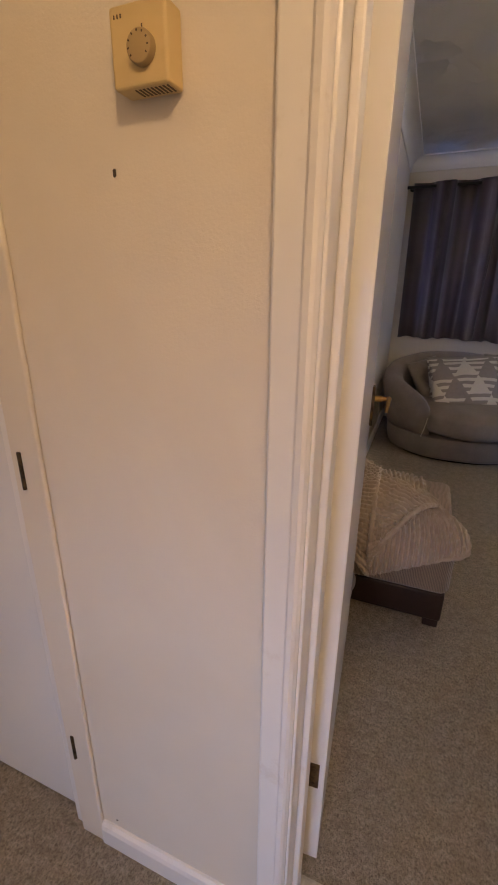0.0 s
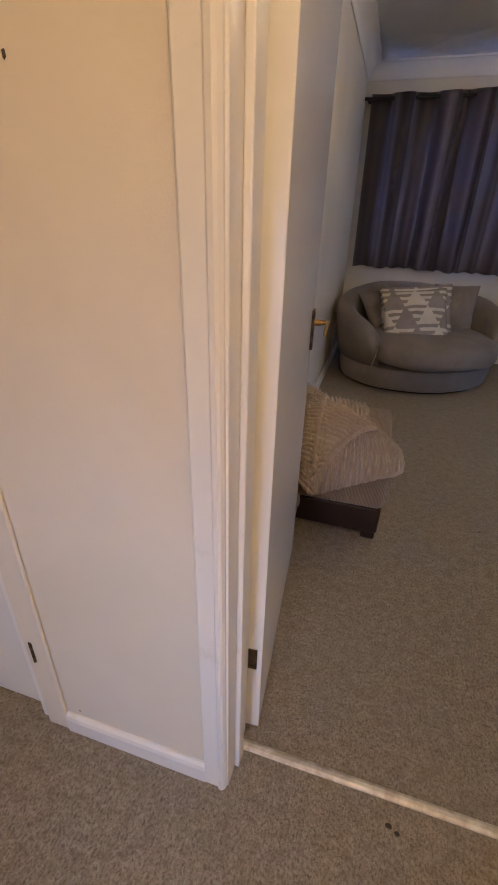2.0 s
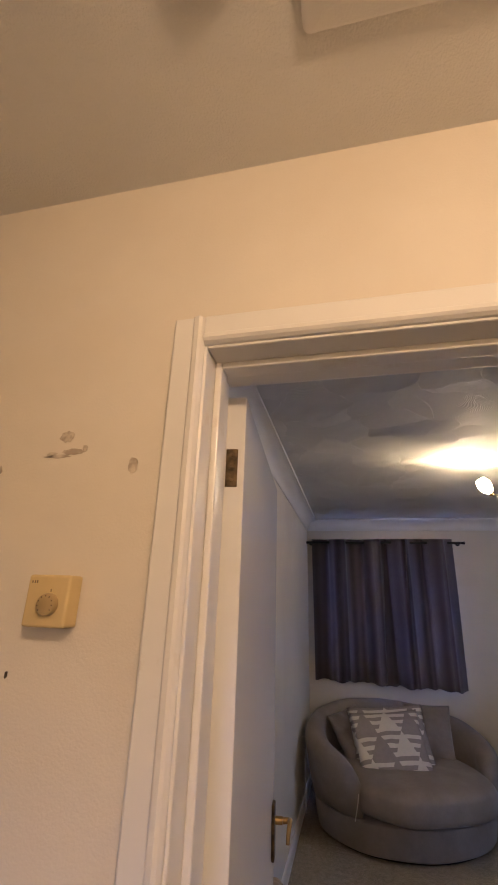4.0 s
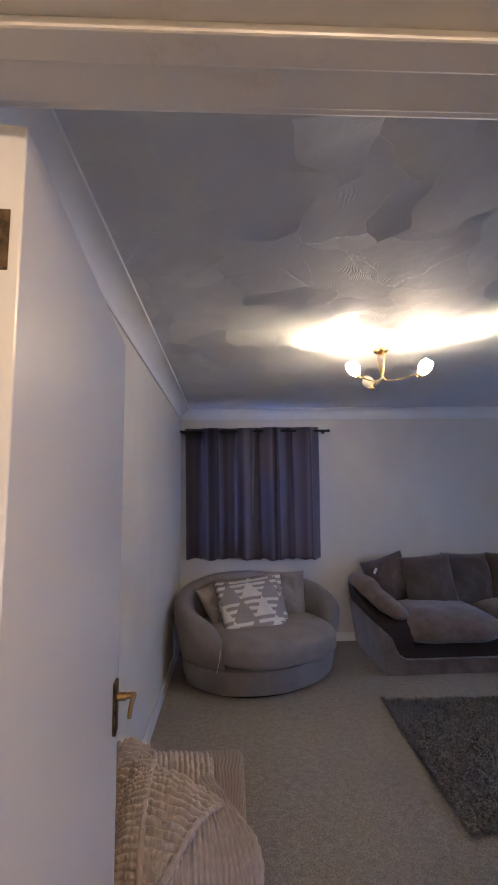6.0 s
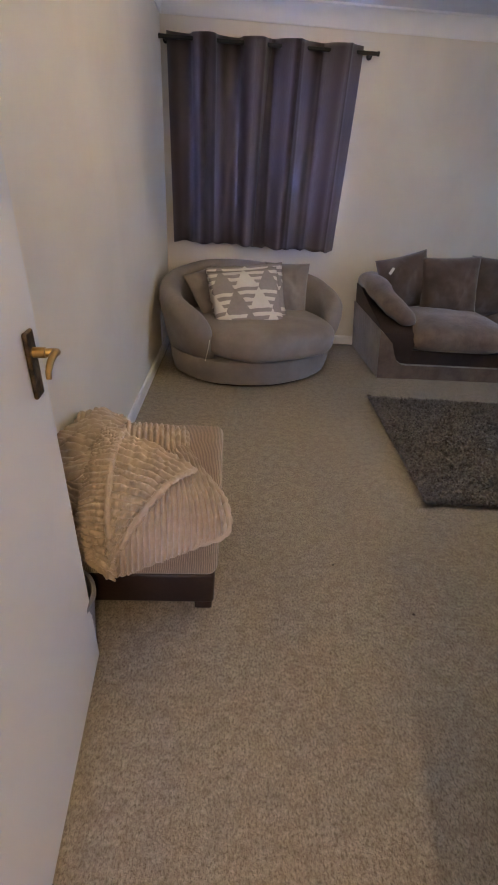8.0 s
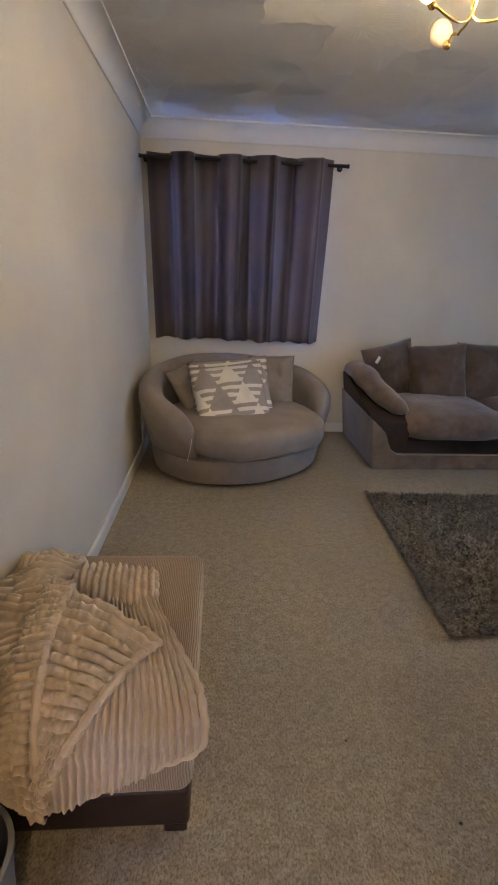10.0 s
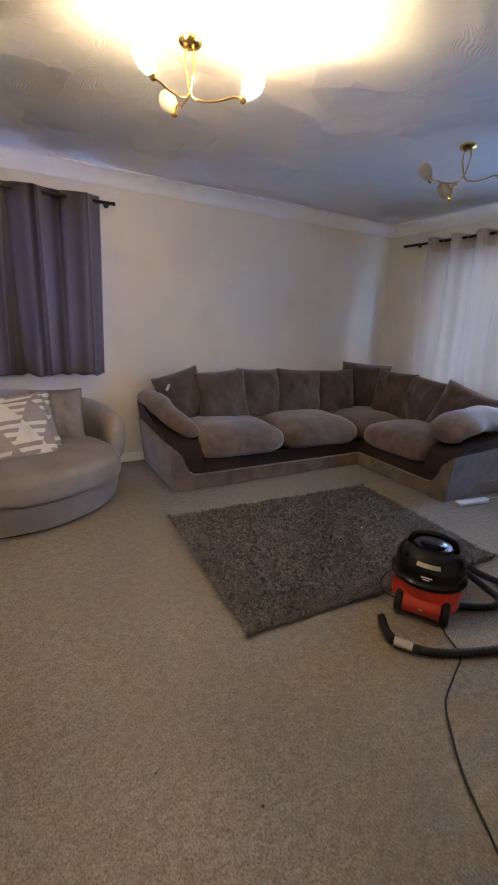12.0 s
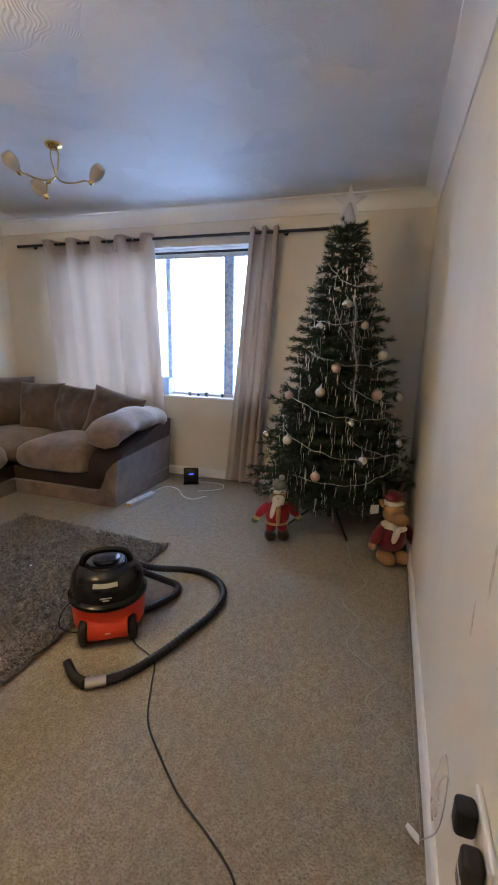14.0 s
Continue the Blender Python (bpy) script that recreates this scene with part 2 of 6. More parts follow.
# partition between hall and room, with two door openings
bm = bmesh.new()
D2X0, D2X1 = -1.09, -0.281
for lo, hi in (((-1.6, HY, 0), (D2X0, RY0, RZ)), ((D2X1, HY, 0), (DX0 - 0.02, RY0, RZ)), ((DX1 + 0.02, HY, 0), (5.1, RY0, RZ)),
               ((D2X0, HY, DZ), (D2X1, RY0, RZ)), ((DX0 - 0.02, HY, DZ + 0.02), (DX1 + 0.02, RY0, RZ))):
    box(bm, lo, hi)
for f in bm.faces:
    f.material_index = 1 if f.calc_center_median().y < HY + 0.01 else 0
structure("wall_south", bm, [M_WALL, M_HALL], "cream painted partition wall between hall and living room")

bm = bmesh.new()
box(bm, (RX0 - 0.12, RY0, 0), (RX0, 5.3, RZ))
structure("wall_west", bm, M_WALL, "cream painted living room side wall")

WA = (0.16, 1.42, 0.98, 2.09)
bm = bmesh.new()
for lo, hi in (((RX0, RY1, 0), (WA[0], RY1 + 0.26, RZ)), ((WA[1], RY1, 0), (5.1, RY1 + 0.26, RZ)),
               ((WA[0], RY1, 0), (WA[1], RY1 + 0.26, WA[2])), ((WA[0], RY1, WA[3]), (WA[1], RY1 + 0.26, RZ))):
    box(bm, lo, hi)
structure("wall_north", bm, M_WALL, "cream painted end wall with a small window")

WB = (2.06, 4.30, 0.78, 2.155)
bm = bmesh.new()
for lo, hi in (((RX1, RY0, 0), (RX1 + 0.28, WB[0], RZ)), ((RX1, WB[1], 0), (RX1 + 0.28, RY1, RZ)),
               ((RX1, WB[0], 0), (RX1 + 0.28, WB[1], WB[2])), ((RX1, WB[0], WB[3]), (RX1 + 0.28, WB[1], RZ))):
    box(bm, lo, hi)
structure("wall_east", bm, M_WALL, "cream painted wall with the main window")

# hall shell behind the camera
HW = (-0.3, 0.5, 0.3, 1.4)
bm = bmesh.new()
box(bm, (HX0 - 0.12, HY0, 0), (HX0, HY, HZ))
box(bm, (HX1, HY0, 0), (HX1 + 0.12, HY, HZ))
for lo, hi in (((HX0 - 0.12, HY0 - 0.12, 0), (HW[0], HY0, HZ)), ((HW[1], HY0 - 0.12, 0), (HX1 + 0.12, HY0, HZ)),
               ((HW[0], HY0 - 0.12, 0), (HW[1], HY0, HW[2])), ((HW[0], HY0 - 0.12, HW[3]), (HW[1], HY0, HZ))):
    box(bm, lo, hi)
structure("wall_hall", bm, M_HALL, "cream painted hall walls")


def coving(name, a, b, inward, za, label):
    """A concave plaster coving between wall and ceiling from a to b."""
    prof = [(0.0, -0.115), (0.008, -0.115), (0.012, -0.105)]
    for k in range(9):
        t = math.pi / 2 * k / 8
        prof.append((0.012 + 0.083 * (1 - math.cos(t)), -0.100 + 0.088 * math.sin(t)))
    prof += [(0.105, -0.012), (0.107, 0.0), (0.0, 0.0)]
    bm = bmesh.new()
    loft(bm, [[(p[0] + inward[0] * u, p[1] + inward[1] * u, za + v) for u, v in prof] for p in (a, b)])
    return structure(name, bm, M_COVE, label, smooth=True)


coving("coving_north", (RX0, RY1), (RX1, RY1), (0, -1), RZ, "white plaster coving with a rounded hollow")
coving("coving_west", (RX0, RY0), (RX0, RY1), (1, 0), RZ, "white plaster coving with a rounded hollow")
coving("coving_east", (RX1, RY0), (RX1, RY1), (-1, 0), RZ, "white plaster coving with a rounded hollow")
coving("coving_south", (RX0, RY0), (RX1, RY0), (0, 1), RZ, "white plaster coving with a rounded hollow")


def skirting(name, a, b, inward, h=0.085, t=0.016):
    prof = [(0, 0), (t, 0), (t, h - 0.02), (t - 0.003, h - 0.008), (t - 0.009, h), (0, h)]
    bm = bmesh.new()
    loft(bm, [[(p[0] + inward[0] * u, p[1] + inward[1] * u, v) for u, v in prof] for p in (a, b)])
    return structure(name, bm, M_GLOSS, "white gloss-painted skirting board")


skirting("baseboard_north", (RX0, RY1), (RX1, RY1), (0, -1))
skirting("baseboard_west", (RX0, RY0 + 0.02), (RX0, RY1 - 0.016), (1, 0))
skirting("baseboard_east", (RX1, RY0 + 0.016), (RX1, RY1 - 0.016), (-1, 0))
skirting("baseboard_south", (DX1 + 0.08, RY0), (RX1, RY0), (0, 1))
skirting("baseboard_hall", (D2X1 + 0.068, HY), (DX0 - 0.06, HY), (0, -1), 0.072, 0.014)


# ---- doors and frames ----
def upright(bm, prof, x0, y0, sx, sy, z0, z1):
    """A moulding standing up: profile of (across, out)."""
    loft(bm, [[(x0 + sx * u, y0 + sy * v, z) for u, v in prof] for z in (z0, z1)])


ARCH = [(0, 0), (0, 0.010), (0.003, 0.012), (0.036, 0.0125), (0.040, 0.017), (0.048, 0.0185), (0.053, 0.015), (0.057, 0.009), (0.058, 0.0)]
door_frame = structure("door_frame", bmesh.new(), M_GLOSS, "white gloss-painted timber door frame around the living room doorway")
bm = bmesh.new()
for x0, s in ((DX0 - 0.062, 1), (DX1 + 0.062, -1)):
    upright(bm, ARCH, x0, HY, s, -1, 0, DZ + 0.06)
loft(bm, [[(x, HY - v, DZ + 0.062 - u) for u, v in ARCH] for x in (DX0 - 0.004, DX1 + 0.004)])
part("architrave", bm, M_GLOSS, door_frame, "moulded white architrave, chipped at the foot")
bm = bmesh.new()
for x0, s in ((DX0 - 0.062, 1), (DX1 + 0.062, -1)):
    upright(bm, ARCH, x0, RY0, s, 1, 0, DZ + 0.06)
loft(bm, [[(x, RY0 + v, DZ + 0.062 - u) for u, v in ARCH] for x in (DX0 - 0.004, DX1 + 0.004)])
part("architrave", bm, M_GLOSS, door_frame)
bm = bmesh.new()
box(bm, (DX0 - 0.02, HY - 0.004, 0), (DX0, RY0 - 0.001, DZ + 0.02), 0.003)
box(bm, (DX1, HY - 0.004, 0), (DX1 + 0.02, RY0 - 0.001, DZ + 0.02), 0.003)
box(bm, (DX0, HY - 0.004, DZ), (DX1, RY0 - 0.001, DZ + 0.02), 0.003)
part("jamb", bm, M_GLOSS, door_frame, "white door lining")
bm = bmesh.new()
box(bm, (DX0, HY + 0.045, 0), (DX0 + 0.013, HY + 0.082, DZ), 0.003)
box(bm, (DX1 - 0.013, HY + 0.045, 0), (DX1, HY + 0.082, DZ), 0.003)
box(bm, (DX0 + 0.013, HY + 0.045, DZ - 0.013), (DX1 - 0.013, HY + 0.082, DZ), 0.003)
part("stop", bm, M_GLOSS, door_frame, "white door stop bead")

M_BRASS = Mat("aged_brass", (0.42, 0.27, 0.11), 0.3, 1.0)
M_BRASS.rough(M_BRASS.noise(40, 4), 0.2, 0.5)
M_BRASS = M_BRASS.m
M_BRONZE = Mat("dull_bronze", (0.10, 0.07, 0.045), 0.42, 0.9)
M_BRONZE.color(M_BRONZE.ramp(M_BRONZE.noise(60, 4), [(0.35, (0.06, 0.045, 0.03)), (0.7, (0.22, 0.15, 0.08))]))
M_BRONZE = M_BRONZE.m

door = thing("door_1", (0.2565, 0.779, 0.0), "white gloss-painted flush door standing wide open against the ottoman", "door", turn=94.8)
W, T, H = 0.772, 0.040, 1.954
bm = bmesh.new()
box(bm, (0, -T, 0.012), (W, 0, 0.012 + H), 0.0025, 2)
part("leaf", bm, M_DOOR, door, "white flush door leaf with brushed paint")
for z in (0.305, 1.02, 1.815):
    bm = bmesh.new()
    if z != 1.02:
        box(bm, (-0.0022, -0.027, z - 0.038), (0.0, -0.004, z + 0.038), 0.0008, 1)
    tube(bm, [(-0.003, 0.003, z - 0.04), (-0.003, 0.003, z + 0.04)], 0.005, 10)
    for s in (-0.025, 0.0, 0.025) if z != 1.02 else ():
        lathe(bm, [(0.0035, 0), (0.0025, 0.0008)], 8, pose(-0.0022, -0.016, z + s, 0, -90, 0))
    part("hinge", bm, M_BRONZE, door, "dark bronze butt hinge")
for side, y in ((1, 0.0), (-1, -T)):
    handle = None
    bm = bmesh.new()
    box(bm, (W - 0.085, y, 0.918), (W - 0.045, y + side * 0.009, 1.045), 0.004, 3)
    handle = part("handle", bm, M_BRONZE, door, "dark bronze door handle plate")
    bm = bmesh.new()
    x, z = W - 0.065, 1.005
    tube(bm, [(x, y + side * 0.006, z), (x, y + side * 0.03, z)], 0.010, 14)
    lever = smooth_path([(x, y + side * 0.03, z), (x + 0.002, y + side * 0.048, z + 0.001), (x - 0.018, y + side * 0.052, z + 0.006), (x - 0.038, y + side * 0.050, z + 0.000),
                         (x - 0.054, y + side * 0.048, z - 0.014), (x - 0.057, y + side * 0.047, z - 0.028)], 5)
    tube(bm, lever, lambda u: 0.0080 - 0.003 * u, 12)
    part("lever", bm, M_BRASS, handle, "scrolled brass lever", smooth=True)

# threshold bar between the two carpets
M_BAR = Mat("worn_threshold_metal", (0.72, 0.69, 0.62), 0.4, 0.4)
M_BAR.color(M_BAR.ramp(M_BAR.noise(25, 5), [(0.4, (0.5, 0.46, 0.38)), (0.6, (0.75, 0.72, 0.65))]))
bm = bmesh.new()
prof = [(-0.014, 0.0), (-0.012, 0.004), (-0.005, 0.0065), (0.005, 0.0065), (0.012, 0.004), (0.014, 0.0)]
loft(bm, [[(x, 0.732 + u, v) for u, v in prof] for x in (DX0 + 0.002, DX1 - 0.002)])
structure("threshold", bm, M_BAR.m, "worn pale metal carpet threshold bar")

# the neighbouring hall door
d2 = thing("door_2", (D2X0, HY + 0.025, 0), "white flush hall door, closed, set back in the wall", "door")
bm = bmesh.new()
box(bm, (0.003, 0, 0.008), (D2X1 - D2X0 - 0.032, 0.04, DZ - 0.02), 0.002)
part("leaf", bm, M_DOOR, d2)
bm = bmesh.new()
box(bm, (D2X1 - D2X0 - 0.029, -0.024, 0), (D2X1 - D2X0 - 0.001, 0.10, DZ), 0.002)
part("jamb", bm, M_GLOSS, d2)
bm = bmesh.new()
box(bm, (D2X1 - D2X0 - 0.001, -0.036, 0), (D2X1 - D2X0 + 0.068, -0.0255, DZ + 0.06), 0.004, 3)
part("architrave", bm, M_HALL, d2, "plain cream-painted architrave")
for z in (0.318, 1.02):
    bm = bmesh.new()
    tube(bm, [(D2X1 - D2X0 + 0.022, -0.037, z - 0.036), (D2X1 - D2X0 + 0.022, -0.037, z + 0.036)], 0.0042, 8)
    part("hinge", bm, M_BRONZE, d2, "thin dark hinge knuckle")

# thermostat on the hall wall
M_THERM = Mat("yellowed_plastic", (0.62, 0.47, 0.22), 0.45)
M_THERM.color(M_THERM.mix(M_THERM.noise(20, 3), (0.60, 0.45, 0.21), (0.68, 0.53, 0.28)))
M_THERM = M_THERM.m
th = thing("thermostat", (0.056, HY, 1.566), "yellowed square room thermostat with a round dial on the hall wall", "thermostat")
bm = bmesh.new()
box(bm, (-0.035, -0.034, -0.036), (0.035, -0.002, 0.036), 0.004, 3)
part("case", bm, M_THERM, th)
bm = bmesh.new()
lathe(bm, [(0.0155, 0), (0.0155, 0.006), (0.0145, 0.0085), (0.013, 0.0095)], 40, pose(0.006, -0.034, -0.005, 90, 0, 0))
part("dial", bm, Mat("dull_dial_plastic", (0.40, 0.29, 0.14), 0.5).m, th, "smooth round dial", smooth=True)
bm = bmesh.new()
for k in range(9):
    a = radians(-130 + 32 * k)
    box(bm, (-0.0007, -0.0440, 0.0108), (0.0007, -0.0434, 0.0128), 0, m=Matrix.Translation((0.006, 0, -0.005)) @ Matrix.Rotation(a, 4, "Y"))
box(bm, (0.0053, -0.0344, 0.0125), (0.0067, -0.0339, 0.0160))
for k in range(3):
    box(bm, (-0.028 + 0.004 * k, -0.0344, 0.024), (-0.0265 + 0.004 * k, -0.0339, 0.0275))
for k in range(9):
    box(bm, (-0.012 + 0.005 * k, -0.028, -0.0363), (-0.0095 + 0.005 * k, -0.010, -0.0358))
tagged(part("marking", bm, Mat("dark_print", (0.10, 0.06, 0.03), 0.6).m, th, "dark scale marks, small print and vent slots"), kind="stuff")

# filler patches, holes and scuffs on the hall wall
M_SCUFF = Mat("grey_scuff", (0.46, 0.38, 0.30), 0.8)
M_SCUFF.color(M_SCUFF.ramp(M_SCUFF.noise(60, 5), [(0.4, (0.40, 0.33, 0.26)), (0.62, (0.66, 0.58, 0.47))]))
M_HOLE = Mat("dark_hole", (0.06, 0.045, 0.035), 0.9).m
rnd = random.Random(5)


def blot(name, x, z, w, h, material, label):
    bm = bmesh.new()
    n = 18
    ring = [bm.verts.new((x + w / 2 * math.cos(a) * (0.75 + 0.4 * rnd.random()), HY - 0.0012, z + h / 2 * math.sin(a) * (0.75 + 0.4 * rnd.random()))) for a in (2 * math.pi * k / n for k in range(n))]
    bm.faces.new(ring)
    for f in bmesh.ops.extrude_face_region(bm, geom=bm.faces[:])["geom"]:
        if isinstance(f, bmesh.types.BMVert):
            f.co.y += 0.0011
    structure(name, bm, material, label)


for x, z, w, h in ((0.013, 1.835, 0.028, 0.022), (-0.010, 1.803, 0.022, 0.009), (0.030, 1.806, 0.045, 0.011), (0.003, 1.799, 0.05, 0.006), (0.147, 1.778, 0.018, 0.026), (0.053, 1.811, 0.010, 0.014)):
    blot("wall_scuff", x, z, w, h, M_SCUFF.m, "rubbed grey filler patch on the hall wall")
blot("wall_hole", -0.113, 1.778, 0.018, 0.018, M_SCUFF.m, "old screw hole ringed with dirt")
blot("wall_hole", -0.013, 1.462, 0.005, 0.010, M_HOLE, "small dark nail hole below the thermostat")
blot("wall_hole", -0.114, 1.777, 0.007, 0.008, M_HOLE, "small dark screw hole")
blot("wall_hole", -0.17, 0.095, 0.006, 0.003, M_HOLE, "small dark chip above the skirting")

# loft hatch and smoke alarm on the hall ceiling


def rounded(x0, y0, x1, y1, r, n=6):
    pts = []
    for cx, cy, a0 in ((x1 - r, y1 - r, 0), (x0 + r, y1 - r, 90), (x0 + r, y0 + r, 180), (x1 - r, y0 + r, 270)):
        pts += [(cx + r * math.cos(radians(a0 + 90 * k / n)), cy + r * math.sin(radians(a0 + 90 * k / n))) for k in range(n + 1)]
    return pts


hatch = thing("loft_hatch", (0, 0, 0), "off-white plastic loft hatch with rounded corners in the hall ceiling", "loft hatch")
HA = (0.455, -0.24, 1.11, 0.428)
bm = bmesh.new()
rings = []
for inset, z in ((0, HZ - 0.001), (0.0, HZ - 0.006), (0.006, HZ - 0.010), (0.028, HZ - 0.011), (0.032, HZ - 0.016), (0.040, HZ - 0.018), (0.045, HZ - 0.014), (0.046, HZ - 0.001)):
    rings.append([(x, y, z) for x, y in rounded(HA[0] + inset, HA[1] + inset, HA[2] - inset, HA[3] - inset, 0.012 if inset < 0.03 else 0.04)])
loft(bm, rings, caps=False)
part("frame", bm, M_COVE, hatch, "raised off-white hatch surround", smooth=True)
bm = bmesh.new()
i = 0.050
loft(bm, [[(x, y, z) for x, y in rounded(HA[0] + i + e, HA[1] + i + e, HA[2] - i - e, HA[3] - i - e, 0.035)] for e, z in ((0, HZ - 0.001), (0, HZ - 0.008), (0.003, HZ - 0.011), (0.014, HZ - 0.011), (0.018, HZ - 0.007))])
part("panel", bm, M_COVE, hatch, "smooth flat hatch panel", smooth=True)
bm = bmesh.new()
loft(bm, [[(x, y, z) for x, y in rounded(HA[0] + 0.042, HA[1] + 0.042, HA[2] - 0.042, HA[3] - 0.042, 0.04)] for z in (HZ - 0.004, HZ - 0.0005)])
part("seal", bm, M_HOLE, hatch, "dark gap round the panel")

alarm = thing("smoke_alarm", (0.36, 0.25, HZ), "round off-white smoke alarm on the hall ceiling", "smoke alarm")
bm = bmesh.new()
lathe(bm, [(0.054, -0.001), (0.054, -0.010), (0.050, -0.020), (0.044, -0.024), (0.040, -0.021), (0.036, -0.026), (0.030, -0.029), (0.026, -0.026), (0.02, -0.030), (0.001, -0.031)], 40)
part("body", bm, M_COVE, alarm, smooth=True)
bm = bmesh.new()
for k in range(16):
    a = 2 * math.pi * k / 16
    box(bm, (0.039, -0.002, -0.0245), (0.045, 0.002, -0.0225), 0, m=Matrix.Rotation(a, 4, "Z"))
part("vent", bm, M_HOLE, alarm, "ring of dark vent slots")

# ---- windows ----
M_GLASS = Mat("window_glass", (1, 1, 1), 0.0)
M_GLASS.b.inputs["Transmission Weight"].default_value = 1.0
M_GLASS.b.inputs["IOR"].default_value = 1.45
M_GLASS = M_GLASS.m


def window(name, lo, hi, axis, posts, sill_out, label):
    """A plastic window in an opening; lo and hi along the wall and in height, posts the mullions' middles and widths."""
    w = structure(name, bmesh.new(), M_UPVC, label)
    def put(bm, a0, b0, a1, b1, d0, d1, bev=0.006):
        box(bm, (a0, axis + d0, b0) if name == "window_1" else (axis + d0, a0, b0), (a1, axis + d1, b1) if name == "window_1" else (axis + d1, a1, b1), bev, 2)
    (a0, z0), (a1, z1) = lo, hi
    bm = bmesh.new()
    f = 0.05
    put(bm, a0, z0, a1, z0 + f, 0.09, 0.15)
    put(bm, a0, z1 - f, a1, z1, 0.09, 0.15)
    put(bm, a0, z0 + f, a0 + f, z1 - f, 0.09, 0.15)
    put(bm, a1 - f, z0 + f, a1, z1 - f, 0.09, 0.15)
    part("window_frame", bm, M_UPVC, w, "white plastic window frame")
    edges = [a0 + f] + [e for p, wd in posts for e in (p - wd / 2, p + wd / 2)] + [a1 - f]
    # mullions take the blue colour that holds the daylight glare
    for p, wd in posts:
        bm = bmesh.new()
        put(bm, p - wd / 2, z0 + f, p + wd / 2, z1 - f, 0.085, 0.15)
        part("mullion", bm, M_BLUEBAR, w, "upright window bar, mottled blue for the daylight glare on it")
    for k in range(0, len(edges), 2):
        bm = bmesh.new()
        put(bm, edges[k], z0 + f, edges[k + 1], z1 - f, 0.118, 0.122, 0)
        pane = part("pane", bm, M_GLASS, w, "clear double-glazed pane")
        pane.visible_shadow = False
    bm = bmesh.new()
    put(bm, a0 - 0.0, z0 - 0.001, a1, z0 + 0.022, -sill_out, 0.09, 0.006)
    part("window_sill", bm, M_GLOSS, w, "white painted window sill")
    return w


window("window_1", (WA[0], WA[2]), (WA[1], WA[3]), RY1, [(0.8, 0.08)], 0.0, "white plastic window behind drawn dark curtains")
window("window_2", (WB[0], WB[2]), (WB[1], WB[3]), RX1, [(2.47, 0.095), (3.09, 0.05)], 0.02, "white plastic window with three lights, its bars coloured blue for glare")

# thin blind rail in the reveal
M_BLACK = Mat("black_painted_metal", (0.02, 0.019, 0.018), 0.38, 0.3)
M_BLACK.rough(M_BLACK.noise(60, 3), 0.3, 0.5)
M_BLACK = M_BLACK.m
rail = thing("blind_rail", (4.815, 3.015, 2.11), "slim black tension rail across the top of the window recess", "blind rail")
bm = bmesh.new()
tube(bm, [(0, -0.955, 0), (0, 1.285, 0)], 0.011, 10)
part("rail", bm, M_BLACK, rail)
bm = bmesh.new()
box(bm, (-0.004, -0.95, -0.05), (0.004, 1.28, -0.012), 0.002)
part("hem", bm, Mat("pale_voile_hem", (0.6, 0.66, 0.75), 0.8).m, rail, "pale rolled hem below the rail")

# things on the sill
M_BOX = Mat("pale_blue_plastic", (0.30, 0.42, 0.62), 0.4)
planter = thing("planter", (4.84, 3.12, WB[2] + 0.022), "pale square planter standing on the window sill", "planter")
bm = bmesh.new()
prof = [(0.050, 0.0), (0.062, 0.155), (0.066, 0.157), (0.066, 0.165), (0.058, 0.165), (0.055, 0.15)]
loft(bm, [[(s * a, t * a, z) for s, t in ((-1, -1), (1, -1), (1, 1), (-1, 1))] for a, z in prof])
part("pot", bm, M_BOX.m, planter)
orn = Mat("dark_glazed_china", (0.10, 0.13, 0.18), 0.3).m
for y, s, zz in ((2.86, 1.0, 0.04), (2.77, 0.8, 0.03), (2.68, 1.1, 0.045), (2.52, 0.7, 0.035)):
    o = thing("trinket", (4.84, y, WB[2] + 0.022), "small dark glazed trinket on the window sill", "ornament", "trinkets on the sill")
    bm = bmesh.new()
    lathe(bm, [(0.012 * s, 0), (0.022 * s, zz * 0.4), (0.018 * s, zz * 0.8), (0.008 * s, zz)], 14)
    part("body", bm, orn, o, smooth=True)

# outside, seen only as brightness
M_GRASS = Mat("dull_lawn", (0.07, 0.10, 0.05), 0.95).m
bm = bmesh.new()
bmesh.ops.create_grid(bm, x_segments=4, y_segments=4, size=200, matrix=Matrix.Translation((0, 0, -0.25)))
structure("ground", bm, M_GRASS, "dull green ground outside")
M_HAZE = Mat("bright_overcast_backdrop", (0.8, 0.85, 0.9), 1.0)
M_HAZE.b.inputs["Emission Color"].default_value = (0.42, 0.62, 1.0, 1)
M_HAZE.b.inputs["Emission Strength"].default_value = 7.0
bm = bmesh.new()
box(bm, (60, -60, -0.2), (60.5, 70, 60))
structure("backdrop", bm, M_HAZE.m, "bright overcast sky seen through the main window")

# ---- curtains ----


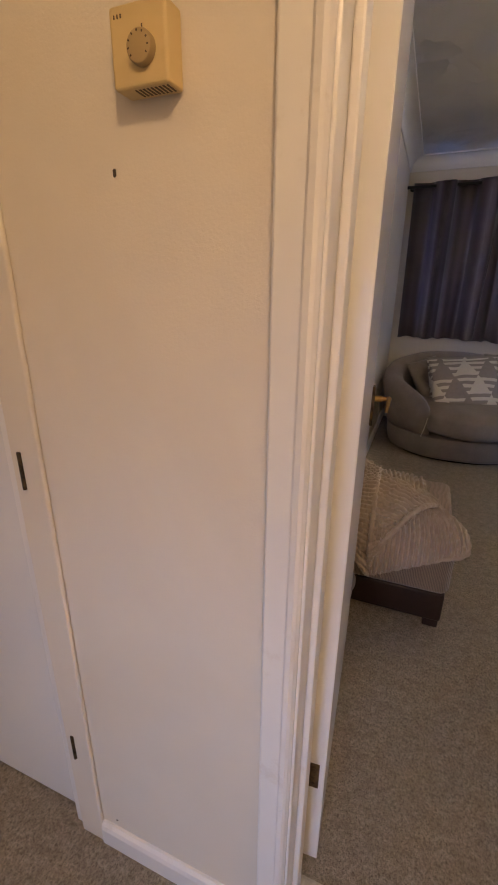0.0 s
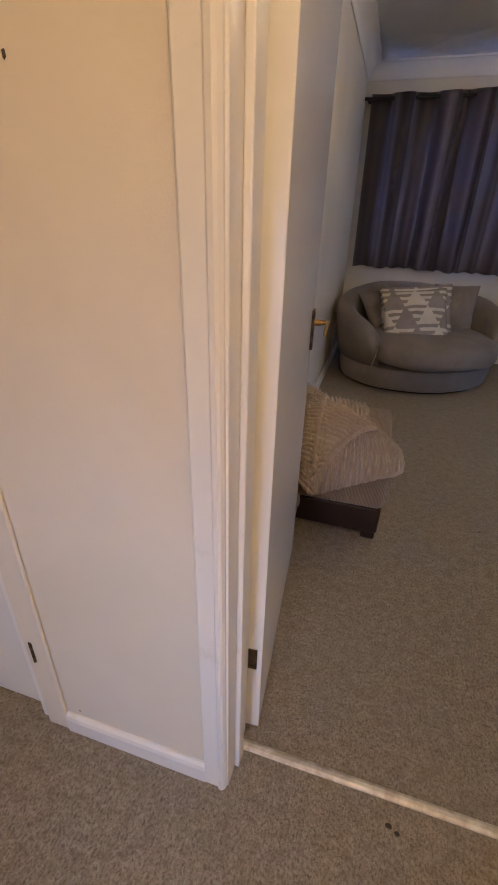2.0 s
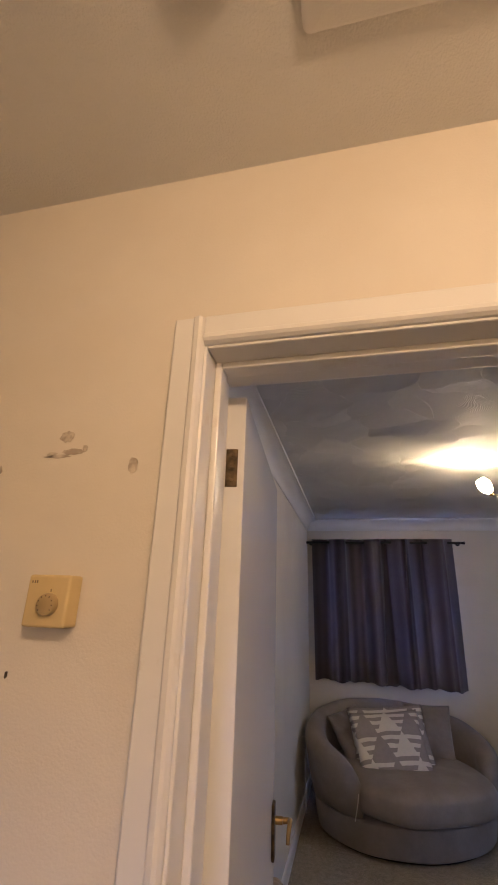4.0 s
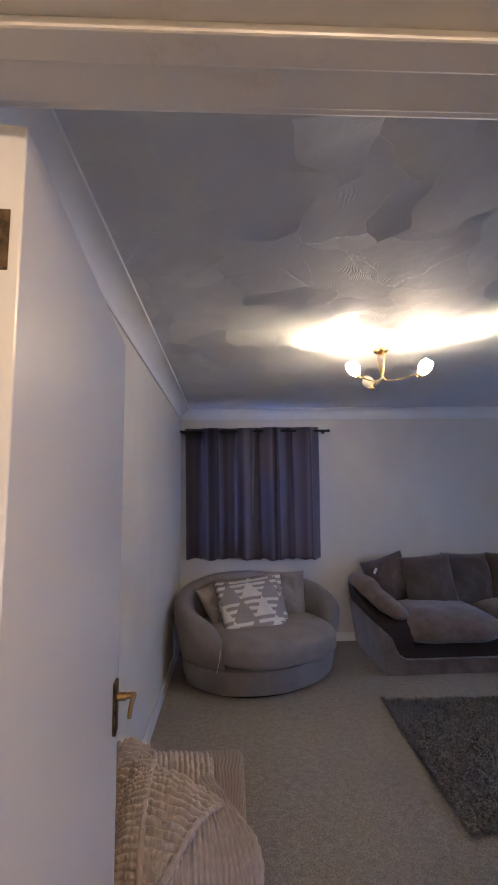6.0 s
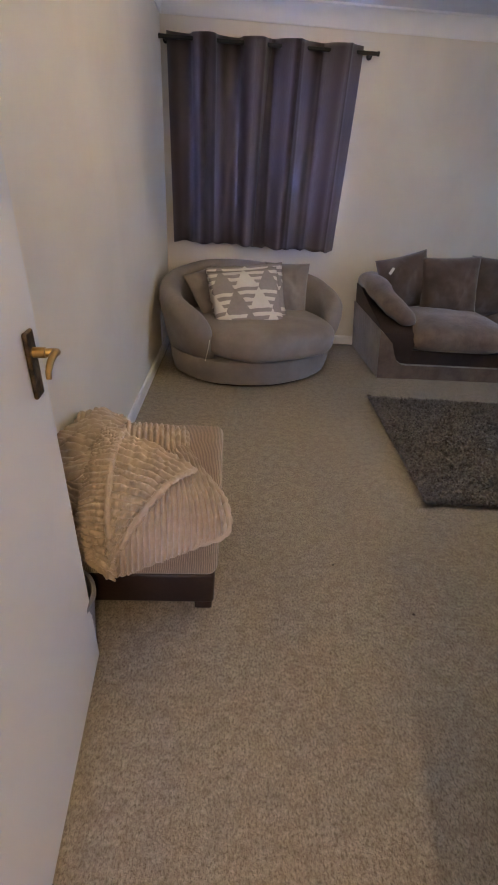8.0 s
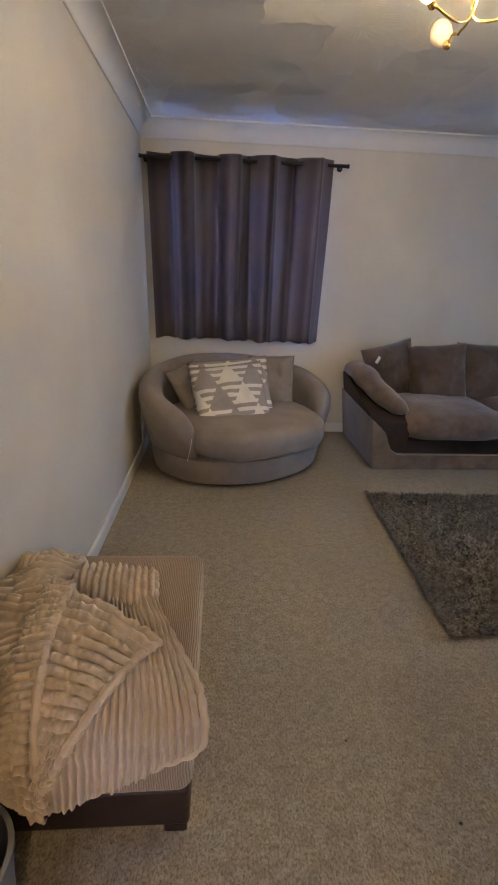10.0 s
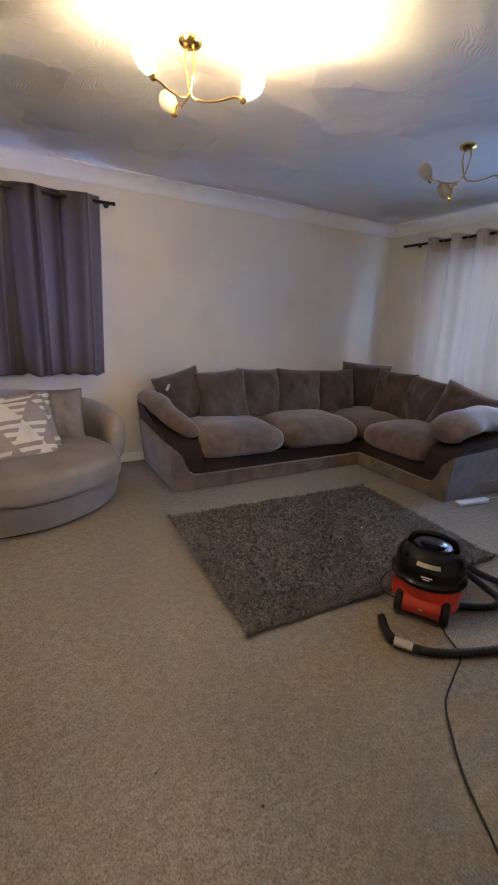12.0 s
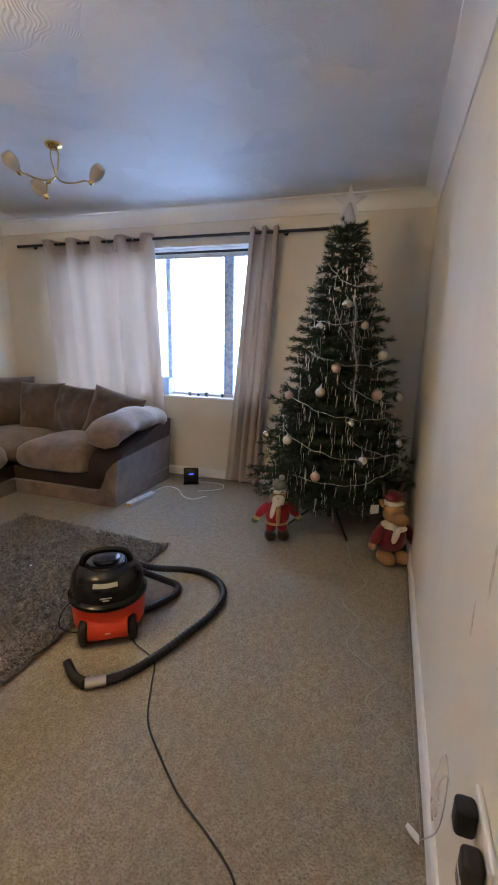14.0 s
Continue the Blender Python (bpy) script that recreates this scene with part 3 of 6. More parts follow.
def fabric(name, stops, bands, rough=0.55, through=0.35, weave=900, tint=None, direct=0.0):
    """Curtain cloth: upright bands of colour along the cloth's own width, some light passing through."""
    m = Mat(name, stops[0][1], rough, spec=0.3)
    uv = m.node("ShaderNodeUVMap")
    mp = m.node("ShaderNodeMapping")
    mp.inputs["Scale"].default_value = (bands, 0.02, 1)
    m.link(uv.outputs[0], mp.inputs["Vector"])
    n = m.node("ShaderNodeTexNoise")
    n.inputs["Scale"].default_value, n.inputs["Detail"].default_value = 1.0, 2
    m.link(mp.outputs[0], n.inputs["Vector"])
    c = m.ramp(n.outputs["Fac"], stops)
    c = m.mix(m.ramp(m.noise(140, 2, stretch=(1, 1, 0.15)), [(0.4, (0, 0, 0)), (0.65, (0.3, 0.3, 0.3))]), c, tint or (0.3, 0.28, 0.3))
    m.color(c)
    m.bump(m.noise(weave, 2), 0.0004)
    m.bump(m.noise(7, 4, stretch=(1, 1, 0.4)), 0.012, 0.5)
    m.b.inputs["Sheen Weight"].default_value = 0.2
    out = m.nt.nodes["Material Output"]
    tr = m.node("ShaderNodeBsdfTranslucent")
    m.link(c, tr.inputs["Color"])
    mx = m.node("ShaderNodeMixShader")
    mx.inputs[0].default_value = through
    m.link(m.b.outputs[0], mx.inputs[1])
    m.link(tr.outputs[0], mx.inputs[2])
    m.link(mx.outputs[0], out.inputs["Surface"])
    return m.m


def curtain_mesh(width, z0, z1, waves, depth, seed, flare=0.0, gather=None, sag=0.0, cols=150, rows=46):
    """Hanging cloth in the plane y = 0, x along the rail from 0; even waves at the head, looser below."""
    rr = random.Random(seed)
    ph = [rr.uniform(0, 6.28) for _ in range(8)]
    bm = bmesh.new()
    uvl = bm.loops.layers.uv.new("UVMap")
    grid = []
    for r in range(rows + 1):
        v = r / rows
        row = []
        for c in range(cols + 1):
            u = c / cols
            k = waves * 2 * math.pi * u
            loose = min(1, v * 1.4)
            y = depth * (1 - 0.3 * loose) * math.sin(k + 0.5 * loose * math.sin(2.3 * u * 6.28 + ph[0]))
            y += depth * 0.35 * loose * math.sin(k * 1.7 + ph[1] + v * 1.5) + 0.004 * math.sin(40 * u + ph[2] + 5 * v)
            x = width * u + 0.25 * depth * math.sin(2 * k + ph[3]) * (1 - 0.5 * loose)
            mid = width * 0.5
            x = mid + (x - mid) * (1 + flare * v)
            if gather:
                x += gather(u, v)
            z = z1 + (z0 - z1) * v + 0.010 * math.sin(k) * (1 - v) + sag * v * math.sin(math.pi * u) + 0.006 * v * math.sin(3 * k + ph[4])
            row.append(bm.verts.new((x, y, z)))
        grid.append(row)
    for r in range(rows):
        for c in range(cols):
            f = bm.faces.new((grid[r][c], grid[r][c + 1], grid[r + 1][c + 1], grid[r + 1][c]))
            for loop, (cc, rw) in zip(f.loops, ((c, r), (c + 1, r), (c + 1, r + 1), (c, r + 1))):
                loop[uvl].uv = (cc / cols, rw / rows)
    return bm


M_CURA = fabric("striped_satin_curtain", [(0.36, (0.034, 0.022, 0.020)), (0.44, (0.125, 0.098, 0.098)), (0.55, (0.23, 0.195, 0.205)), (0.60, (0.11, 0.083, 0.083)), (0.66, (0.045, 0.029, 0.024))], 4.2, 0.32, 0.46, tint=(0.12, 0.096, 0.098))
M_CURB = fabric("cream_slub_curtain", [(0.3, (0.57, 0.50, 0.44)), (0.7, (0.69, 0.61, 0.54))], 8, 0.85, 0.40, 500, tint=(0.6, 0.55, 0.5))
M_CURB2 = fabric("beige_lined_curtain", [(0.3, (0.50, 0.42, 0.36)), (0.7, (0.63, 0.54, 0.46))], 8, 0.8, 0.32, 500, tint=(0.5, 0.43, 0.37))
M_CHROME = Mat("chrome", (0.8, 0.8, 0.8), 0.12, 1.0).m


def curtain(name, place, turn, mesh, cloth_mat, rings, label, category="curtain", group=""):
    c = thing(name, place, label, category, group, turn)
    cl = part("cloth", mesh, cloth_mat, c, smooth=True, angle=0)
    so = cl.modifiers.new("thick", "SOLIDIFY")
    so.thickness = 0.0015
    for x, z in rings:
        bm = bmesh.new()
        lathe(bm, [(0.019, -0.003), (0.026, -0.003), (0.026, 0.003), (0.019, 0.003), (0.019, -0.003)], 20, pose(x, 0, z, 0, 90, 0), caps=False)
        part("eyelet", bm, M_CHROME, c, "shiny metal eyelet", smooth=True)
    return c


def rod(name, a, b, label):
    r = thing(name, a, label, "curtain pole")
    v = Vector(b) - Vector(a)
    d = v.normalized()
    bm = bmesh.new()
    tube(bm, [(0, 0, 0), v], 0.0125, 14)
    part("pole", bm, M_BLACK, r, smooth=True)
    for p in (Vector((0, 0, 0)), v):
        s = -1 if p.length == 0 else 1
        bm = bmesh.new()
        tube(bm, [p - d * 0.004 * s, p + d * s * 0.012], 0.015, 14)
        part("finial", bm, M_BLACK, r, smooth=True)
    return r


rod_a = rod("curtain_pole", (0.02, 4.86, 2.205), (1.61, 4.86, 2.205), "black metal curtain pole above the small window")
for x in (0.07, 1.59):
    bm = bmesh.new()
    tube(bm, [(x - 0.04, 0.0, 0), (x - 0.04, RY1 - 4.86, 0)], 0.007, 10)
    lathe(bm, [(0.022, 0), (0.022, 0.006)], 16, pose(x - 0.04, RY1 - 4.86, 0, 90, 0, 0))
    part("bracket", bm, M_BLACK, rod_a, "black wall bracket")
curtain("curtain", (0.08, 4.865, 0), 0, curtain_mesh(0.77, 0.866, 2.24, 2.1, 0.085, 3, -0.02), M_CURA,
        [], "grey-brown striped satin eyelet curtain drawn across the small window", group="dark curtains")
curtain("curtain", (0.74, 4.845, 0), 0, curtain_mesh(0.76, 0.856, 2.243, 2.1, 0.080, 9, -0.05), M_CURA,
        [], "grey-brown striped satin eyelet curtain overlapping its neighbour", group="dark curtains")

rod_b = rod("curtain_pole", (4.70, 1.575, 2.215), (4.70, 4.67, 2.215), "long black metal curtain pole above the main window")
for y in (0.35, 1.62, 2.95):
    bm = bmesh.new()
    tube(bm, [(0, y, 0), (0.07, y, 0)], 0.007, 10)
    lathe(bm, [(0.022, 0), (0.022, 0.006)], 16, pose(0.07, y, 0, 0, -90, 0))
    part("bracket", bm, M_BLACK, rod_b, "black wall bracket")

# the wide pale curtain, drawn to one side, its near edge swept in towards the sofa
left = curtain("curtain", (4.70, 3.13, 0), 90, curtain_mesh(1.24, 0.30, 2.25, 4.5, 0.038, 21, -0.10, lambda u, v: -0.14 * v * (1 - u) + 0.0 * u), M_CURB,
               [((k + 0.5) * 1.24 / 9, 2.215) for k in range(9)], "pale cream eyelet curtain hanging behind the corner sofa", group="pale curtains")
W1 = curtain_mesh(1.24, 2.115, 2.253, 4.5, 0.038, 21, -0.10, lambda u, v: 0.0, rows=4)
for v in W1.verts:
    v.co.y += 0.003
part("header", W1, M_CURB2, left, "darker beige eyelet heading band", smooth=True, angle=0)
curtain("curtain", (4.70, 1.955, 0), 90, curtain_mesh(0.25, 0.03, 2.25, 2.5, 0.045, 33, 0.30, lambda u, v: 0.17 * v, cols=110), M_CURB2,
        [(0.03, 2.215), (0.13, 2.215), (0.22, 2.215)], "beige lined curtain gathered beside the christmas tree", group="pale curtains")


# ---- soft shapes ----
def puff(bm, size, m=None, squareness=4.0, lumps=0.012, seed=0, us=36, vs=20, mat=0, crown=0.0):
    """A stuffed block: a rounded box with soft, slightly uneven faces."""
    sx, sy, sz = (v / 2 for v in size)
    off = Vector((seed * 7.3, seed * 3.1, seed * 1.7))
    def sgn(v, e):
        return math.copysign(abs(v) ** e, v)
    rings = []
    for r in range(1, vs):
        t = math.pi * (r / vs - 0.5)
        ring = []
        for c in range(us):
            p = 2 * math.pi * c / us
            e = 2 / squareness
            v = Vector((sx * sgn(math.cos(t), e * 1.3) * sgn(math.cos(p), e), sy * sgn(math.cos(t), e * 1.3) * sgn(math.sin(p), e), sz * sgn(math.sin(t), 0.75)))
            v.z += crown * (1 - (v.x / sx) ** 2) * (1 - (v.y / sy) ** 2)
            n = noise.noise(v * 5 + off) * lumps + noise.noise(v * 14 + off) * lumps * 0.3
            v += v.normalized() * n
            ring.append(m @ v if m is not None else v)
        rings.append(ring)
    loft(bm, rings, mat=mat)


def pillow_mesh(w, h, t, seed=0, n=26, pinch=0.05, crease=0.020):
    """A square cushion standing in the xz plane, its front towards -y."""
    bm = bmesh.new()
    uvl = bm.loops.layers.uv.new("UVMap")
    off = Vector((seed * 5.1, seed * 2.3, 0))
    for side in (-1, 1):
        grid = []
        for j in range(n + 1):
            row = []
            for i in range(n + 1):
                u, v = 2 * i / n - 1, 2 * j / n - 1
                edge = max(0.0, (1 - abs(u) ** 2.6)) * max(0.0, (1 - abs(v) ** 2.6))
                x = u * w / 2 * (1 - pinch * (1 - abs(v) ** 2) * abs(u))
                z = v * h / 2 * (1 - pinch * (1 - abs(u) ** 2) * abs(v))
                y = side * t / 2 * edge ** 0.55
                wr = noise.noise(Vector((u * 2.2, v * 2.2, side)) + off) * crease * 1.5 + noise.noise(Vector((u * 6, v * 6, side)) + off) * crease * 0.6
                y += wr * (edge ** 0.4) * side
                row.append(bm.verts.new((x, y, z)))
            grid.append(row)
        for j in range(n):
            for i in range(n):
                quad = (grid[j][i], grid[j][i + 1], grid[j + 1][i + 1], grid[j + 1][i])
                f = bm.faces.new(quad if side < 0 else quad[::-1])
                ids = ((i, j), (i + 1, j), (i + 1, j + 1), (i, j + 1))
                for loop, (a, b) in zip(f.loops, ids if side < 0 else ids[::-1]):
                    loop[uvl].uv = (a / n, b / n)
    bmesh.ops.remove_doubles(bm, verts=bm.verts, dist=1e-5)
    return bm


def cushion(name, m, w, h, t, material, seed, label, group=""):
    c = tagged(new(name), label, "cushion", group)
    c.matrix_basis = m
    part("cover", pillow_mesh(w, h, t, seed), material, c, smooth=True, angle=0)
    return c


# ---- ottoman with throw ----
def corduroy(name, base, dark, freq, axis):
    m = Mat(name, base, 0.85, spec=0.2)
    xyz = m.node("ShaderNodeSeparateXYZ")
    m.link(m.coords(), xyz.inputs[0])
    wob = m.math("MULTIPLY", m.noise(9, 3), 0.012)
    rib = m.math("SINE", m.math("MULTIPLY", m.math("ADD", xyz.outputs[axis], wob), freq))
    f = m.ramp(m.math("MULTIPLY_ADD", rib, 0.5), [(0.0, (0, 0, 0)), (0.5, (1, 1, 1))])
    m.color(m.mix(m.noise(5, 5), m.mix(f, dark, base), m.mix(f, dark, tuple(v * 1.25 for v in base))))
    m.bump(rib, 0.0016, 0.8)
    m.b.inputs["Sheen Weight"].default_value = 0.3
    return m.m


M_CORD = corduroy("taupe_corduroy", (0.30, 0.225, 0.165), (0.16, 0.115, 0.08), 1050, 0)
M_HIDE = cloth("dark_brown_leatherette", (0.035, 0.020, 0.014), (0.018, 0.010, 0.008), 50, 0.5, 0.0, 0.001)
otto = thing("ottoman", (0.302, 2.062, 0), "taupe corduroy footstool on a dark brown base behind the door", "footstool")
bm = bmesh.new()
box(bm, (-0.28, -0.345, 0.165), (0.287, 0.36, 0.375), 0.035, 5)
for v in bm.verts:
    v.co.z += 0.012 * (1 - (v.co.x / 0.3) ** 2) * (1 - (v.co.y / 0.37) ** 2) if v.co.z > 0.3 else 0
    v.co += Vector((noise.noise(v.co * 9) * 0.004,) * 3)
part("cushion", bm, M_CORD, otto, "ribbed taupe top", smooth=True)
bm = bmesh.new()
box(bm, (-0.272, -0.335, 0.034), (0.277, 0.35, 0.17), 0.012, 3)
part("base", bm, M_HIDE, otto, "dark brown base panel", smooth=True)
for x in (-0.235, 0.24):
    for y in (-0.30, 0.31):
        bm = bmesh.new()
        box(bm, (x - 0.03, y - 0.03, 0), (x + 0.03, y + 0.03, 0.036), 0.006, 2)
        part("foot", bm, M_HIDE, otto, "short dark block foot")

M_THROW = cloth("beige_ribbed_fleece", (0.50, 0.415, 0.335), (0.36, 0.29, 0.225), 60, 0.95, 0.3, 0.0015, 6)


def ribbed(bm, ctrl, across, ribs, depth, seed, nu=90, nv=60, wave=0.006):
    """A ribbed cloth patch over a 3 x 3 net of points; across: 'u' or 'v', the way the ribs are counted."""
    off = Vector((seed, seed * 2.0, 0))
    net = [[Vector(p) for p in row] for row in ctrl]
    def bz(a, b, c, t):
        return a * (1 - t) ** 2 + b * 2 * t * (1 - t) + c * t * t
    def at(u, v):
        return bz(*(bz(*row, u) for row in net), v)
    if across == "u":
        nu, nv = ribs * 8, nv
    else:
        nu, nv = nu, ribs * 8
    grid = []
    for j in range(nv + 1):
        row = []
        for i in range(nu + 1):
            u, v = i / nu, j / nv
            p = at(u, v)
            du, dv = at(min(u + 0.01, 1), v) - at(max(u - 0.01, 0), v), at(u, min(v + 0.01, 1)) - at(u, max(v - 0.01, 0))
            n = du.cross(dv).normalized()
            k = (u if across == "u" else v) * ribs
            w = (v if across == "u" else u)
            k += 0.14 * noise.noise(Vector((k * 0.3, w * 4, 0)) + off)
            knob = 0.85 + 0.45 * noise.noise(Vector((math.floor(k) * 1.7, w * 17, 3)) + off)
            h = depth * 1.45 * (abs(math.sin(math.pi * k)) ** 0.55) * knob
            h += wave * noise.noise(Vector((u * 4, v * 4, 1)) + off) * 2 + 0.008 * noise.noise(Vector((u * 7 + v * 3, v * 8, 5)) + off)
            row.append(bm.verts.new(p + n * h))
        grid.append(row)
    for j in range(nv):
        for i in range(nu):
            bm.faces.new((grid[j][i], grid[j][i + 1], grid[j + 1][i + 1], grid[j + 1][i]))


throw = thing("throw", (-0.018, -0.036, 0), "beige ribbed fleece throw crumpled over the corner of the footstool", "blanket")
bm = bmesh.new()
# lower layer, its corner hanging past the front edge
ribbed(bm, [[(0.28, 1.70, 0.235), (0.45, 1.695, 0.325), (0.635, 1.712, 0.41)],
            [(0.28, 1.645, 0.57), (0.49, 1.69, 0.56), (0.63, 1.78, 0.50)],
            [(0.26, 2.12, 0.43), (0.37, 2.14, 0.43), (0.46, 2.16, 0.42)]], "u", 20, 0.018, 1, nv=110, wave=0.008)
# bunched left of the front
ribbed(bm, [[(0.055, 1.78, 0.43), (0.12, 1.76, 0.425), (0.205, 1.745, 0.39)],
            [(0.055, 1.77, 0.52), (0.12, 1.77, 0.53), (0.20, 1.77, 0.50)],
            [(0.07, 2.05, 0.45), (0.13, 2.10, 0.46), (0.21, 2.12, 0.45)]], "v", 15, 0.017, 2, nu=24, wave=0.014)
# turned-over corner, its ribs running side to side
ribbed(bm, [[(0.300, 1.682, 0.300), (0.308, 1.682, 0.318), (0.318, 1.684, 0.340)],
            [(0.27, 1.735, 0.585), (0.36, 1.72, 0.575), (0.435, 1.740, 0.535)],
            [(0.275, 2.04, 0.535), (0.39, 2.01, 0.520), (0.520, 1.915, 0.485)]], "v", 17, 0.017, 3, nu=80, wave=0.003)
# the rolled band left of it
ribbed(bm, [[(0.205, 1.690, 0.340), (0.245, 1.676, 0.275), (0.300, 1.678, 0.235)],
            [(0.215, 1.690, 0.54), (0.245, 1.672, 0.66), (0.282, 1.735, 0.625)],
            [(0.205, 2.06, 0.535), (0.240, 2.07, 0.575), (0.272, 2.05, 0.545)]], "v", 26, 0.013, 7, nu=40, wave=0.003)
# back strip folded over
ribbed(bm, [[(0.19, 2.10, 0.445), (0.33, 2.10, 0.445), (0.475, 2.12, 0.42)],
            [(0.18, 2.21, 0.54), (0.33, 2.20, 0.52), (0.47, 2.19, 0.50)],
            [(0.14, 2.32, 0.405), (0.29, 2.31, 0.405), (0.445, 2.28, 0.402)]], "u", 14, 0.016, 4, nv=24)
# bunched folds against the wall
ribbed(bm, [[(0.055, 1.78, 0.40), (0.12, 1.80, 0.47), (0.20, 1.86, 0.47)],
            [(0.055, 1.95, 0.56), (0.14, 1.98, 0.63), (0.215, 2.04, 0.55)],
            [(0.055, 2.26, 0.42), (0.13, 2.24, 0.56), (0.225, 2.26, 0.46)]], "v", 17, 0.018, 5, nu=30, wave=0.018)
ribbed(bm, [[(0.05, 2.10, 0.45), (0.10, 2.12, 0.54), (0.20, 2.17, 0.47)],
            [(0.05, 2.25, 0.54), (0.12, 2.27, 0.56), (0.22, 2.28, 0.51)],
            [(0.06, 2.34, 0.40), (0.12, 2.34, 0.405), (0.22, 2.32, 0.405)]], "u", 9, 0.014, 6, nv=26, wave=0.016)
cl = part("cloth", bm, M_THROW, throw, smooth=True, angle=0)
so = cl.modifiers.new("thick", "SOLIDIFY")
so.thickness, so.offset = 0.006, -1
# bound hems
hems = [[(0.275, 1.700, 0.238), (0.318, 1.697, 0.248), (0.385, 1.696, 0.285), (0.472, 1.697, 0.332), (0.549, 1.70, 0.370), (0.632, 1.712, 0.408), (0.628, 1.79, 0.448), (0.592, 1.87, 0.455), (0.53, 2.0, 0.442), (0.465, 2.14, 0.42)],
        [(0.302, 1.680, 0.262), (0.298, 1.680, 0.33), (0.290, 1.708, 0.43), (0.283, 1.765, 0.505), (0.278, 1.85, 0.555), (0.275, 1.95, 0.568), (0.272, 2.05, 0.556)],
        [(0.318, 1.680, 0.340), (0.345, 1.690, 0.405), (0.383, 1.715, 0.462), (0.425, 1.770, 0.498), (0.475, 1.845, 0.508), (0.520, 1.912, 0.492)],
        [(0.475, 2.12, 0.412), (0.472, 2.17, 0.455), (0.462, 2.23, 0.45), (0.447, 2.285, 0.40)]]
for hline in hems:
    bm = bmesh.new()
    pts = smooth_path(hline, 14)
    tube(bm, pts, lambda u, n=len(pts): 0.0075 + 0.0045 * abs(math.sin(u * n * 0.55)), 8)
    part("hem", bm, M_THROW, throw, "rolled ribbed edge", smooth=True)

M_BIN = Mat("grey_woven_plastic", (0.20, 0.20, 0.21), 0.5)
M_BIN.bump(M_BIN.noise(120, 2), 0.002)
bin_ = thing("waste_bin", (0.125, 1.56, 0), "grey round waste bin tucked behind the open door", "bin")
bm = bmesh.new()
lathe(bm, [(0.09, 0), (0.112, 0.24), (0.118, 0.242), (0.118, 0.256), (0.107, 0.256), (0.088, 0.01), (0.001, 0.008)], 36)
part("body", bm, M_BIN.m, bin_, smooth=True)

# ---- round cuddle chair ----
M_SUEDE = cloth("grey_taupe_faux_leather", (0.285, 0.250, 0.225), (0.215, 0.185, 0.165), 30, 0.48, 0.08, 0.0008, 5)
chair = thing("cuddle_chair", (0.79, 4.275, 0), "round grey-taupe swivel cuddle chair under the curtained window", "armchair", turn=26)
AX, BY = 0.755, 0.615


def rim(phi, f=1.0, dr=0.0):
    """A point of the chair's outline; phi from the front, round by its left."""
    x, y = math.sin(phi) * (AX * f + dr), -math.cos(phi) * (BY * f + dr)
    return x, y


bm = bmesh.new()
rings = []
for z, f in ((0.018, 0.86), (0.03, 0.885), (0.10, 0.905), (0.17, 0.915), (0.195, 0.90), (0.205, 0.87)):
    ring = []
    for k in range(72):
        phi = 2 * math.pi * k / 72
        x, y = rim(phi, f)
        ring.append((x, y, z + 0.002 * math.sin(9 * phi)))
    rings.append(ring)
loft(bm, rings)
part("base", bm, M_SUEDE, chair, "round upholstered base", smooth=True)
bm = bmesh.new()
rings = [[(*rim(2 * math.pi * k / 48, 0.82), z) for k in range(48)] for z in (0.0, 0.02)]
loft(bm, rings)
part("turntable", bm, M_HIDE, chair, "dark turntable under the chair")

bm = bmesh.new()
rings = []
N = 90
PHI0 = radians(50)
for k in range(N + 1):
    u = k / N
    phi = PHI0 + (2 * math.pi - 2 * PHI0) * u
    e = min(u, 1 - u) * N
    cap = math.sqrt(max(0.0, 1 - (1 - min(e, 6) / 6) ** 2)) if e < 6 else 1.0
    cap = max(cap, 0.10)
    back = (1 - math.cos(phi)) / 2
    h = 0.490 + 0.270 * max(0, (back - 0.18) / 0.82) ** 0.75
    th_ = 0.245 - 0.09 * back
    mid_r, mid_z = -th_ * 0.42, h * 0.62
    lo_z = 0.195
    prof = [(-0.085, lo_z), (-0.055, lo_z + 0.02), (-0.030, lo_z + 0.10), (-0.004, h - 0.20 if h > 0.5 else h - 0.14), (0.012, h - 0.11), (0.008, h - 0.05), (-0.022, h - 0.012), (-0.065, h),
            (-0.115, h - 0.014), (-0.150, h - 0.055), (-0.158, h - 0.12), (-0.150, h - 0.19), (-0.150, lo_z + 0.03), (-0.13, lo_z)]
    ring = []
    for r, z in prof:
        r2, z2 = mid_r + (r - mid_r) * cap, mid_z + (z - mid_z) * (0.55 + 0.45 * cap) - (1 - cap) * 0.05
        x, y = rim(phi, 1.0, r2)
        wob = noise.noise(Vector((phi * 2.5, z * 6, 2))) * 0.008
        ring.append((x * (1 + wob), y * (1 + wob), z2 + wob))
    rings.append(ring)
loft(bm, rings)
part("back", bm, M_SUEDE, chair, "rolled back sweeping round into the arms", smooth=True, angle=0)
bm = bmesh.new()
rings = []
